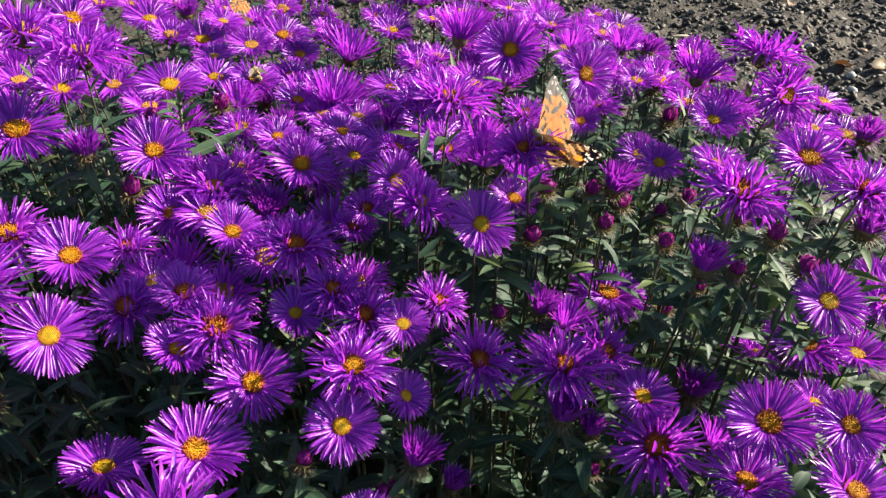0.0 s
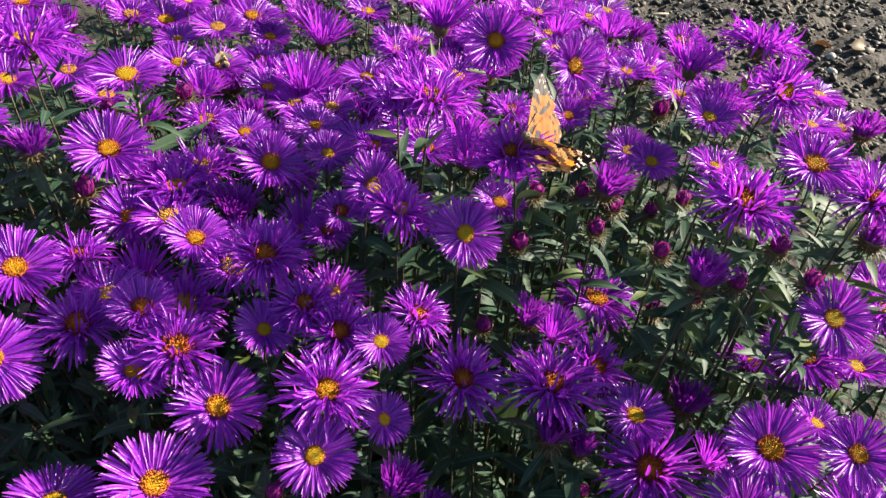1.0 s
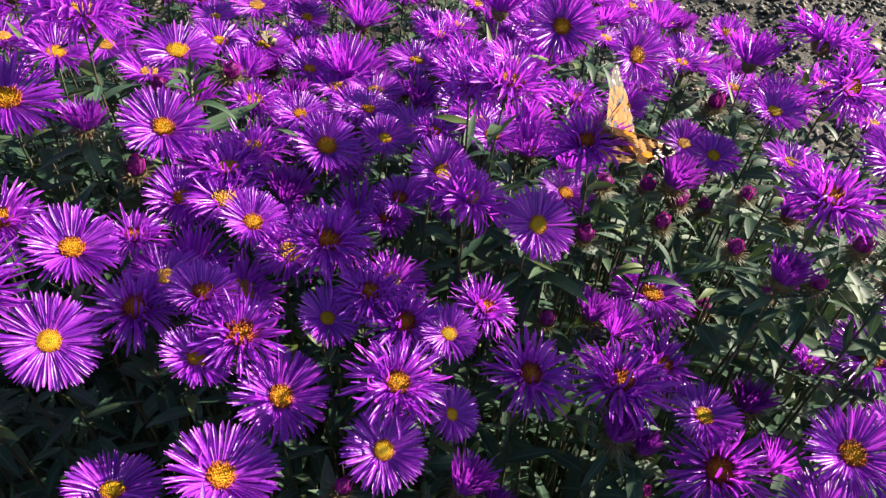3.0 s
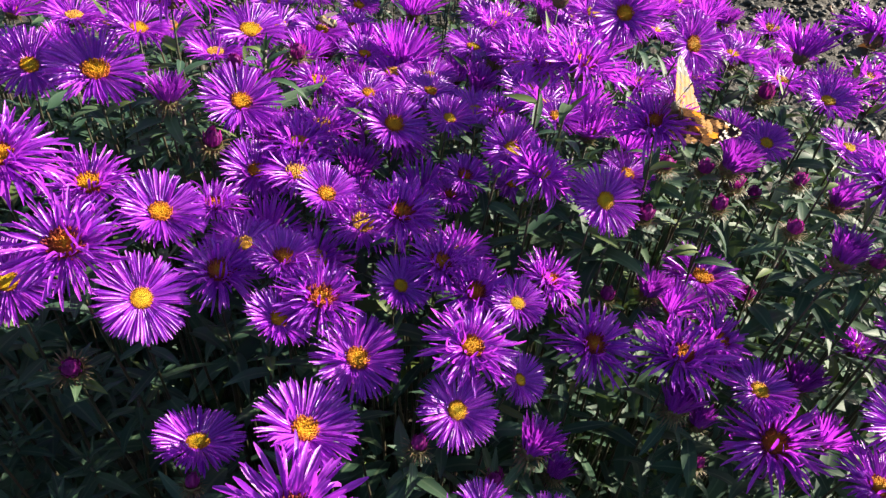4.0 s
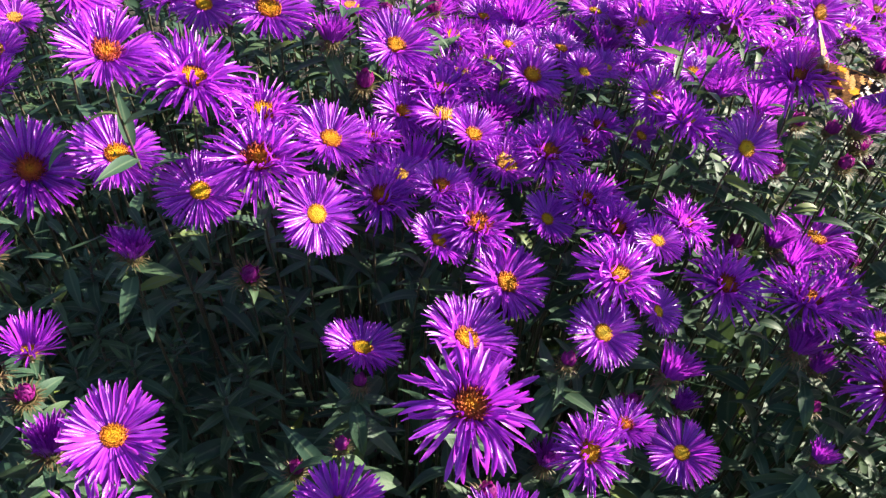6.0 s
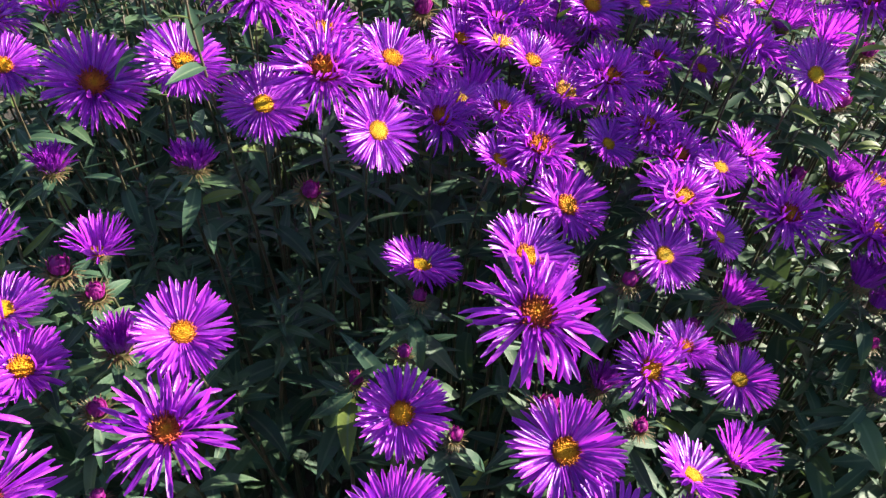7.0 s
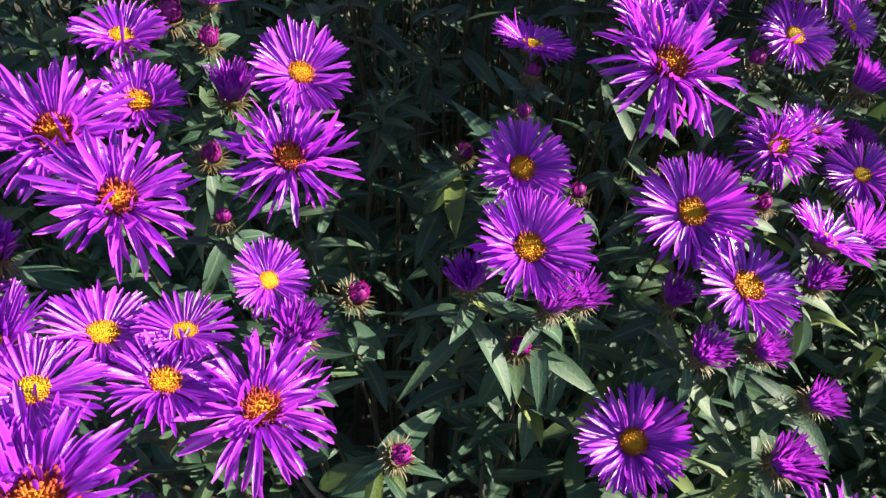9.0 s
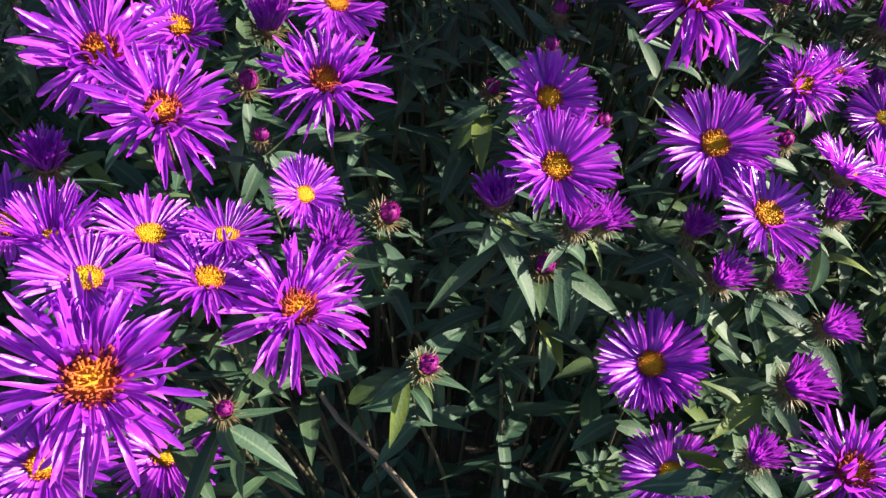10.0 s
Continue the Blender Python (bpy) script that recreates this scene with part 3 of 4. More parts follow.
bloom(0.206, 0.461, 0.493, 53, 66, 86, "shaggy", 0)
bloom(0.291, 0.528, 0.426, 44, -69, 63, "open", 0)
bloom(0.163, 0.410, 0.469, 35, -112, 69, "open", 0)
bloom(0.157, 0.472, 0.445, 17, -108, 74, "bud", 0)
bloom(0.191, 0.288, 0.495, 38, -94, 69, "shaggy", 2)
bloom(0.328, 0.549, 0.388, 54, -121, 74, "open", 0)
bloom(0.209, 0.302, 0.472, 22, -125, 78, "tuft", 0)
bloom(0.156, 0.287, 0.474, 13, -118, 81, "bud", 0)
bloom(0.084, 0.359, 0.454, 13, -103, 80, "bud", 0)
bloom(0.056, 0.341, 0.466, 12, -99, 81, "bud", 0)
bloom(0.143, 0.370, 0.442, 12, -111, 80, "bud", 0)
bloom(0.144, 0.415, 0.403, 14, -109, 81, "bud", 0)
bloom(0.090, 0.342, 0.443, 13, -105, 83, "bud", 0)
bloom(0.049, 0.329, 0.444, 14, -38, 78, "bud", 0)
bloom(0.039, 0.345, 0.454, 31, -67, 69, "open", 1)
bloom(0.054, 0.306, 0.416, 18, -100, 89, "tuft", 0)
bloom(0.030, 0.299, 0.415, 12, 84, 90, "bud", 0)
bloom(0.085, 0.283, 0.400, 39, -36, 69, "shaggy", 2)
bloom(0.068, 0.307, 0.401, 31, 77, 79, "cup", 0)
bloom(0.138, 0.286, 0.376, 21, 64, 87, "tuft", 0)
bloom(0.061, 0.253, 0.394, 20, 76, 83, "tuft", 0)
bloom(0.077, 0.258, 0.374, 15, 73, 82, "tuft", 0)
bloom(0.140, 0.252, 0.367, 28, 29, 71, "cup", 0)
bloom(0.176, 0.244, 0.404, 28, 54, 89, "open", 0)
bloom(0.185, 0.320, 0.363, 36, 60, 80, "shaggy", 0)
bloom(0.222, 0.293, 0.389, 38, -127, 87, "open", 0)
bloom(0.139, 0.280, 0.458, 11, -116, 84, "bud", 0)
bloom(0.168, 0.274, 0.465, 13, -122, 83, "bud", 0)
bloom(0.152, 0.391, 0.341, 16, -111, 88, "bud", 0)
bloom(0.134, 0.207, 0.394, 42, -123, 88, "open", 1)
bloom(0.173, 0.194, 0.405, 42, -132, 86, "open", 1)
bloom(0.264, 0.357, 0.388, 36, -126, 72, "open", 0)
bloom(-0.024, 0.228, 0.363, 13, 96, 77, "bud", 0)
bloom(-0.019, 0.271, 0.429, 28, -86, 72, "open", 0)
bloom(-0.175, 0.362, 0.454, 16, -64, 78, "bud", 0)
bloom(0.002, 0.364, 0.474, 28, -93, 71, "open", 1)
bloom(-0.026, 0.383, 0.465, 28, -89, 81, "shaggy", 1)
bloom(0.047, 0.390, 0.483, 30, -100, 72, "shaggy", 1)
bloom(-0.170, 0.402, 0.478, 13, -67, 76, "bud", 0)
bloom(-0.158, 0.421, 0.461, 28, -70, 77, "cup", 0)
bloom(0.101, 0.355, 0.449, 14, -111, 83, "bud", 0)
bloom(0.112, 0.306, 0.456, 12, -116, 86, "bud", 0)
bloom(0.133, 0.302, 0.431, 11, -120, 88, "bud", 0)
bloom(-0.146, 0.458, 0.461, 16, -73, 75, "bud", 0)
bloom(-0.372, 0.274, 0.435, 36, -54, 54, "open", 1)
bloom(-0.263, 0.147, 0.400, 19, 123, 88, "tuft", 0)
bloom(-0.275, 0.158, 0.411, 12, -56, 79, "bud", 0)
bloom(-0.293, 0.166, 0.415, 14, -54, 86, "bud", 0)
bloom(-0.152, 0.161, 0.397, 9, 94, 75, "bud", 0)
bloom(-0.127, 0.133, 0.386, 9, 86, 79, "bud", 0)
bloom(-0.091, 0.157, 0.382, 13, 77, 83, "bud", 0)
bloom(-0.062, 0.194, 0.359, 16, 73, 85, "tuft", 0)

# the bed goes on past the flowers above: more of them on its far and outer sides, some unseen and added for shade
def more_asters():
    rng = random.Random(21)
    made_things = []
    # the last zone is out of view, added to block the low sun
    for zone, wanted in (((-0.60, 0.20, 0.36, 0.92), 165), ((-0.16, 0.05, 0.30, 0.58), 56), ((0.05, 0.24, 0.43, 0.66), 30), ((-0.62, -0.30, 0.10, 0.42), 14), ((0.24, 0.35, 0.04, 0.46), 20), ((0.09, 0.26, -0.12, 0.12), 18)):
        made = 0
        for _ in range(3000):
            x, y = rng.uniform(zone[0], zone[1]), rng.uniform(zone[2], zone[3])
            if y > 0.90 - 0.45 * max(0.0, x) or made == wanted:
                continue
            rank = sorted(BLOOMS, key=lambda b: (b[0].x - x) ** 2 + (b[0].y - y) ** 2)[:5]
            if (rank[0][0].x - x) ** 2 + (rank[0][0].y - y) ** 2 < (0.021 if zone[1] == 0.05 else 0.030) ** 2:
                continue
            z = sum(b[0].z for b in rank) / 5 + (rng.uniform(-0.022, 0.004) if y < 0.6 else rng.uniform(-0.01, 0.02))
            if x > 0.24:
                z += 0.004 if y > 0.25 else -0.03
            elif y < 0.12 and x > 0:
                z -= 0.025
            kind = rng.choice(("open", "open", "shaggy", "cup", "tuft"))
            made_things.append(bloom(x, y, z, {"tuft": 22, "cup": 34}.get(kind, rng.uniform(36, 44)), rng.uniform(-140, -40), rng.uniform(66, 88), kind, rng.randint(0, 2)))
            made += 1
    return made_things


def joined(things, name, label, category):
    """One object of kind stuff out of many plants that nobody could count."""
    verts, faces, mats, index, n = [], [], [], [], 0
    gone, cached = [], {}
    for thing in things:
        parts = list(thing.children_recursive)
        for ob in parts:
            m, up = ob.matrix_basis.copy(), ob.parent
            while up:
                m = up.matrix_basis @ m
                up = up.parent
            a = np.array(m)
            me = ob.data
            co = np.empty(len(me.vertices) * 3)
            me.vertices.foreach_get("co", co)
            verts.append(co.reshape(-1, 3) @ a[:3, :3].T + a[:3, 3])
            mat = far_disc_mat if ob.name.startswith("disc") else leaves_mat if ob.name.startswith("leaf") else me.materials[0]
            if mat not in mats:
                mats.append(mat)
            if me not in cached:
                cached[me] = [tuple(f.vertices) for f in me.polygons]
            faces.extend(tuple(i + n for i in f) for f in cached[me])
            index.extend([mats.index(mat)] * len(me.polygons))
            n += len(me.vertices)
        gone += parts + [thing]
    bpy.data.batch_remove(gone)
    me = bpy.data.meshes.new(name)
    me.from_pydata(np.concatenate(verts).tolist(), [], faces)
    for mat in mats:
        me.materials.append(mat)
    me.polygons.foreach_set("material_index", index)
    me.polygons.foreach_set("use_smooth", [True] * len(me.polygons))
    me.update()
    tagged(new(name, me), label, category, kind="stuff")


far_disc_mat = plain_material("far_disc", (0.42, 0.16, 0.03), (0.55, 0.33, 0.03), 300.0, 0.6)
joined(more_asters(), "aster_mass", "dense mass of purple asters on the bed's far side, with unseen ones added for shade", "flowers")


# ---- leafy shoots between the flowers ----
HEADS = np.array([tuple(p) for p, kind, r in BLOOMS])


def canopy(x, y):
    """Height of the bed's top over (x, y), from the heads around."""
    w = ((HEADS[:, 0] - x) ** 2 + (HEADS[:, 1] - y) ** 2 + 0.0008) ** -1.5
    return float((w * HEADS[:, 2]).sum() / w.sum())


def in_bed(x, y):
    return x < 0.40 and y < 0.90 - 0.30 * max(0.0, x) - 0.5 * max(0.0, x - 0.18)


def hollow(x, y):
    """The bed dips between its front clumps; the green stays low there."""
    top = 0.60
    if y < 0.02:
        top = 0.24
    elif y < 0.16 and x < 0.05:
        top = 0.25
    if ((x + 0.150) / 0.055) ** 2 + ((y - 0.115) / 0.10) ** 2 < 1:
        top = 0.265
    if ((x + 0.235) / 0.075) ** 2 + ((y - 0.225) / 0.06) ** 2 < 1:
        top = 0.335
    if ((x + 0.120) / 0.050) ** 2 + ((y - 0.245) / 0.05) ** 2 < 1:
        top = 0.30
    if ((x + 0.150) / 0.045) ** 2 + ((y - 0.225) / 0.04) ** 2 < 1:
        top = 0.29
    if ((x + 0.200) / 0.070) ** 2 + ((y - 0.305) / 0.035) ** 2 < 1 or ((x + 0.097) / 0.045) ** 2 + ((y - 0.268) / 0.03) ** 2 < 1:
        top = 0.30
    if ((x - 0.150) / 0.090) ** 2 + ((y - 0.385) / 0.085) ** 2 < 1:
        top = 0.33
    for cx, cy, rx, ry, low in ((-0.215, 0.24, 0.070, 0.20, 0.19), (-0.29, 0.385, 0.09, 0.06, 0.20), (-0.36, 0.34, 0.07, 0.07, 0.24), (-0.035, 0.365, 0.045, 0.03, 0.28), (-0.15, 0.115, 0.06, 0.09, 0.20), (-0.05, 0.07, 0.10, 0.10, 0.23)):
        if ((x - cx) / rx) ** 2 + ((y - cy) / ry) ** 2 < 1:
            top = min(top, low)
    if x > 0.27:
        top = min(top, 0.31)
    return top


def shoot(height, seed, single):
    rng = random.Random(seed)
    thing = new("aster_shoot")
    tagged(thing, "leafy green aster shoot with lance-shaped leaves and no flower", "plant", "leafy shoots in the bed")
    sway = Vector((rng.uniform(-0.02, 0.02), rng.uniform(-0.02, 0.02), 0))
    pts = [Vector((0, 0, -0.01)).lerp(Vector((0, 0, height)), i / 7) + sway * (i / 7) ** 2 for i in range(8)]
    child("stem", mesh_of("stem", *tube(pts, [0.0024 - 0.0016 * i / 7 for i in range(8)], 6), stem_mat), thing)
    turn, poses = rng.uniform(0, 6), []
    for i in range(24):
        s = 1 - 0.0035 * i if i < 14 else 0.93 - 0.042 * (i - 14)
        k = s * 7
        a = int(min(6, k))
        p = pts[a].lerp(pts[a + 1], k - a)
        if i < 14:
            poses.append(leaf_pose(p, turn, 64 - 4.4 * i + rng.uniform(-9, 9), (0.010 + 0.0011 * i) * rng.uniform(0.85, 1.2), rng, 0.85))
        else:
            poses.append(leaf_pose(p, turn, 26 - 1.5 * i + rng.uniform(-14, 14), rng.uniform(0.026, 0.044), rng, 1.05))
        turn += 2.39996 + rng.uniform(-0.2, 0.2)
    put_leaves(thing, poses, rng, single)
    return thing


def shoots():
    rng = random.Random(5)
    near_models = [shoot(0.34, s, True) for s in range(5)]
    far_models = [shoot(0.34, s + 20, False) for s in range(5)]
    used, spots = {True: 0, False: 0}, []
    # the tips that show in the hollow
    for x, y, z in ((-0.261, 0.269, 0.338), (-0.220, 0.259, 0.349), (-0.242, 0.224, 0.350), (-0.210, 0.233, 0.345), (-0.243, 0.270, 0.386),
                    (-0.281, 0.290, 0.339), (-0.284, 0.255, 0.326), (-0.220, 0.205, 0.312), (-0.175, 0.182, 0.340), (-0.178, 0.133, 0.279),
                    (-0.102, 0.138, 0.277), (-0.128, 0.089, 0.282), (-0.073, 0.080, 0.240), (0.148, 0.338, 0.372), (0.130, 0.410, 0.390)):
        ob = near_models[used[True]] if used[True] < 5 else copy_thing(near_models[used[True] % 5], Matrix())
        ob.matrix_basis = Matrix.Translation((x, y, 0)) @ Matrix.Rotation(rng.uniform(0, 6.28), 4, "Z") @ Matrix.Diagonal((1, 1, z / 0.34, 1))
        used[True] += 1
        spots.append((x, y))
    # more of them round about
    while used[True] < 28:
        a, b = rng.uniform(0, 6.28), math.sqrt(rng.random())
        x, y = -0.255 + 0.075 * b * math.cos(a), 0.255 + 0.062 * b * math.sin(a)
        if any((x - p) ** 2 + (y - q) ** 2 < 0.015 ** 2 for p, q in spots):
            continue
        ob = copy_thing(near_models[used[True] % 5], Matrix())
        ob.matrix_basis = Matrix.Translation((x, y, 0)) @ Matrix.Rotation(rng.uniform(0, 6.28), 4, "Z") @ Matrix.Diagonal((1, 1, rng.uniform(0.31, 0.355) / 0.34, 1))
        used[True] += 1
        spots.append((x, y))
    # taller leafy stems among the high flowers
    for x, y, z in ((0.010, 0.350, 0.450), (0.024, 0.338, 0.436), (-0.006, 0.360, 0.440), (-0.180, 0.388, 0.482), (-0.200, 0.398, 0.460), (0.150, 0.315, 0.430), (0.170, 0.335, 0.432), (0.185, 0.305, 0.425)):
        ob = far_models[used[False]] if used[False] < 5 else copy_thing(far_models[used[False] % 5], Matrix())
        ob.matrix_basis = Matrix.Translation((x, y, 0)) @ Matrix.Rotation(rng.uniform(0, 6.28), 4, "Z") @ Matrix.Diagonal((1.25, 1.25, z / 0.34, 1))
        used[False] += 1
        spots.append((x, y))
    limit = {True: 54, False: 174}
    for _ in range(9000):
        x, y = rng.uniform(-0.64, 0.54), rng.uniform(-0.14, 0.90)
        near = y < 0.26 and -0.42 < x < 0.26
        if not in_bed(x, y) or used[near] >= limit[near]:
            continue
        if hollow(x, y) < 0.31 and noise.noise((x * 22, y * 22, 1.7)) > -0.22:
            continue          # left open, so the dark soil stands in for deep shade
        if any((x - a) ** 2 + (y - b) ** 2 < (0.032 if near else 0.024) ** 2 for a, b in spots):
            continue
        top = canopy(x, y) - rng.uniform(0.035, 0.10)
        close = (HEADS[:, 0] - x) ** 2 + (HEADS[:, 1] - y) ** 2 < 0.042 ** 2
        if close.any():
            top = min(top, HEADS[close, 2].min() - 0.030)
        top = max(0.10, min(top, hollow(x, y)))
        if y < 0.17 and x < 0.06:
            top = min(top, 0.19)
        m = Matrix.Translation((x, y, 0)) @ Matrix.Rotation(rng.uniform(0, 6.28), 4, "Z") @ Matrix.Rotation(rng.uniform(-0.08, 0.08), 4, "X")
        spots.append((x, y))
        models = near_models if near else far_models
        if used[near] < 5:
            ob = models[used[near]]
            ob.matrix_basis = m
        else:
            ob = copy_thing(models[used[near] % 5], m)
        ob.scale = (1, 1, top / 0.34)
        used[near] += 1


def outer_shoots():
    """The bed's outer flank, thick with leafy stems added, mostly unseen, to shade the hollow."""
    rng = random.Random(31)
    models = [shoot(0.30, s + 40, False) for s in range(4)]
    made = []
    for i in range(130):
        if i < 88:
            x, y, tall = rng.uniform(0.07, 0.40), rng.uniform(-0.16, 0.17), rng.uniform(0.75, 1.05)
        else:
            x, y = rng.uniform(-0.04, 0.13), rng.uniform(0.02, 0.22)
            tall = rng.uniform(0.70, 0.98) if x > 0 else rng.uniform(0.60, 0.85)
        m = Matrix.Translation((x, y, 0)) @ Matrix.Rotation(rng.uniform(0, 6.28), 4, "Z") @ Matrix.Diagonal((1, 1, tall, 1))
        ob = models[i] if i < 4 else copy_thing(models[i % 4], m)
        ob.matrix_basis = m
        if i < 88:
            made.append(ob)
    joined(made, "leafy_flank", "thick leafy stems added out of view to shade the front hollow", "foliage")


def undergrowth():
    """The mass of older leaves in the depth of the bed."""
    rng = random.Random(9)
    pieces = []
    while len(pieces) < 11000:
        x, y = rng.uniform(-0.66, 0.56), rng.uniform(-0.16, 0.90)
        if not in_bed(x, y):
            continue
        high = canopy(x, y) - 0.085 if len(pieces) % 3 == 0 else 0.22
        z = rng.uniform(0.04, max(0.1, min(high, 0.36)))
        top = hollow(x, y)
        # thinned here too: dark soil in place of the shade between stems
        if top < 0.31:
            if rng.random() < 0.85:
                continue
            z = min(z, rng.uniform(0.03, 0.10))
        z = min(z, top - 0.03)
        if y < 0.16:
            z = min(z, rng.uniform(0.03, 0.10))
        a = np.array(leaf_pose((x, y, z), rng.uniform(0, 6.28), rng.uniform(-45, 40), rng.uniform(0.025, 0.048), rng, 1.1))
        v, f = rng.choice(LEAF_SHAPES)
        pieces.append((v @ a[:3, :3].T + a[:3, 3], f))
    ob = new("undergrowth", mesh_of("undergrowth", *gathered(pieces), leaves_mat, blades=True))
    tagged(ob, "dense dark green leaves in the depth of the bed", "foliage", kind="stuff")


shoots()
outer_shoots()
undergrowth()


def dry_stem():
    ob = new("dry_stem", mesh_of("dry_stem", *tube([Vector((-0.245, 0.090, 0.24)), Vector((-0.220, 0.073, 0.222)), Vector((-0.195, 0.058, 0.221)), Vector((-0.165, 0.038, 0.214)), Vector((-0.140, 0.015, 0.19)), Vector((-0.13, 0.0, -0.01))],
                                                  [0.0012, 0.0014, 0.0015, 0.0016, 0.0017, 0.0019], 7), woody_mat))
    tagged(ob, "bare brown woody aster stem leaning through the leaves", "stem")


dry_stem()

# ---- ground ----
def soil_material():
    m, t, b, o = shader("soil")
    big = noise_of(t, 1.6, 5.0)
    fine = noise_of(t, 60.0, 6.0)
    col = mixed(t, big, (0.022, 0.018, 0.013), (0.052, 0.042, 0.031))
    col = mixed(t, 0.8, col, ramp(t, fine, [(0.3, (0.45, 0.45, 0.45)), (0.7, (1.1, 1.08, 1.0))]), "MULTIPLY")
    t.links.new(col, b.inputs["Base Color"])
    b.inputs["Roughness"].default_value = 0.85
    bump(t, b, fine, 0.9, 0.012)
    return m


def soil_height(x, y):
    if not (-2 < x < 5 and -2 < y < 5):
        return -0.02
    h = 0.030 * noise.noise((x * 3.1, y * 3.1, 0.3)) + 0.022 * noise.noise((x * 11, y * 11, 2.0)) + 0.012 * noise.noise((x * 27, y * 27, 5.0))
    edge = min(x + 0.93, 1.90 - x, y - 0.86, 2.95 - y)
    return (h + 0.010 * abs(noise.noise((x * 60, y * 60, 9.0)))) * max(0.0, min(1.0, edge / 0.12)) - 0.02


def ground():
    xs = [-60, -20, -8, -4, -2, -1.4] + [-0.95 + 0.017 * i for i in range(170)] + [2.2, 3, 5, 8, 20, 60]
    ys = [-60, -20, -8, -4, -2, -1, -0.4, 0, 0.4, 0.7] + [0.85 + 0.017 * i for i in range(125)] + [3.2, 4, 5, 8, 20, 60]
    verts = [(xx, yy, soil_height(xx, yy)) for yy in ys for xx in xs]
    n = len(xs)
    faces = [(j * n + i, j * n + i + 1, (j + 1) * n + i + 1, (j + 1) * n + i) for j in range(len(ys) - 1) for i in range(n - 1)]
    ob = new("ground", mesh_of("ground", verts, faces, soil_material()))
    tagged(ob, "dark brown stony garden soil round the flower bed", "ground", kind="structure")


def stone_material():
    m, t, b, o = shader("gravel")
    rnd = t.nodes.new("ShaderNodeNewGeometry").outputs["Random Per Island"]
    col = ramp(t, rnd, [(0.0, (0.016, 0.013, 0.009)), (0.6, (0.036, 0.029, 0.020)), (0.9, (0.070, 0.058, 0.042)), (0.985, (0.19, 0.17, 0.14)), (1.0, (0.24, 0.11, 0.05))])
    col = mixed(t, 0.6, col, ramp(t, noise_of(t, 160.0, 4.0), [(0.3, (0.55, 0.55, 0.55)), (0.7, (1.0, 1.0, 1.0))]), "MULTIPLY")
    t.links.new(col, b.inputs["Base Color"])
    b.inputs["Roughness"].default_value = 0.7
    return m


def gravel():
    bm = bmesh.new()
    bmesh.ops.create_icosphere(bm, subdivisions=1, radius=1.0)
    bm.verts.ensure_lookup_table()
    unit = np.array([tuple(v.co) for v in bm.verts])
    faces = np.array([[v.index for v in f.verts] for f in bm.faces])
    bm.free()
    rs = np.random.RandomState(4)
    vs, fs = [], []
    count = 17000
    for i in range(count):
        y = 0.9 + 2.0 * rs.rand()
        x = -0.8 + 2.7 * rs.rand()
        if i % 3 == 0:
            x, y = x + 0.35 * rs.randn(), max(0.9, y + 0.35 * rs.randn())
        r = 0.003 + 0.008 * rs.rand() ** 2.0 + (0.014 * rs.rand() if rs.rand() < 0.02 else 0)
        sq = np.array((r * rs.uniform(0.8, 1.35), r * rs.uniform(0.7, 1.1), r * rs.uniform(0.5, 0.85)))
        w = rs.uniform(0, 6.28)
        v = unit * (1 + 0.27 * rs.randn(len(unit), 1)) * sq
        v = np.column_stack((v[:, 0] * math.cos(w) - v[:, 1] * math.sin(w), v[:, 0] * math.sin(w) + v[:, 1] * math.cos(w), v[:, 2]))
        h = soil_height(x, y)
        vs.append(v + np.array((x, y, h + 0.3 * sq[2])))
        fs.append(faces + i * len(unit))
    ob = new("gravel", mesh_of("gravel", np.concatenate(vs), [tuple(map(int, f)) for f in np.concatenate(fs)], stone_material(), True))
    tagged(ob, "loose grey and brown gravel and crumbs of soil", "gravel", kind="stuff")




def lump(name, x, y, size, squash, material, label, category, seed):
    rs = np.random.RandomState(seed)
    v, f = orb(size, squash, 10, 7)
    v = v * (1 + 0.10 * rs.randn(len(v), 1))
    ob = new(name, mesh_of(name, v, f, material))
    ob.matrix_basis = Matrix.Translation((x, y, soil_height(x, y) + size * squash[2] * 0.6)) @ Matrix.Rotation(seed, 4, "Z")
    tagged(ob, label, category)


def fallen_leaf(x, y, length, turn, material, label):
    v, f = blade(length, length * 0.55, 12, -40, 30, 20, 0.22, 9, "leaf")
    ob = new("fallen_leaf", mesh_of("fallen_leaf", v, f, material))
    ob.matrix_basis = Matrix.Translation((x, y, soil_height(x, y) + 0.014)) @ Matrix.Rotation(turn, 4, "Z") @ Matrix.Rotation(0.5, 4, "X")
    tagged(ob, label, "fallen leaf")


def wood_chip(x, y, turn):
    v, f = orb(0.5, (1.0, 0.20, 0.14), 8, 6)
    ob = new("wood_chip", mesh_of("wood_chip", v * 0.05, f, chip_mat))
    ob.matrix_basis = Matrix.Translation((x, y, soil_height(x, y) + 0.012)) @ Matrix.Rotation(turn, 4, "Z")
    tagged(ob, "pale splinter of wood lying on the soil", "wood chip")


chip_mat = plain_material("pale_wood", (0.36, 0.28, 0.18), (0.52, 0.44, 0.32), 120.0, 0.7)
pale_stone_mat = plain_material("pale_stone", (0.20, 0.20, 0.20), (0.32, 0.32, 0.31), 60.0, 0.6)
yellow_leaf_mat = plain_material("yellow_leaf", (0.10, 0.06, 0.015), (0.17, 0.11, 0.02), 40.0, 0.6, 0.3)
rust_leaf_mat = plain_material("rusty_leaf", (0.11, 0.045, 0.018), (0.17, 0.075, 0.025), 40.0, 0.6, 0.2)
ground()
gravel()
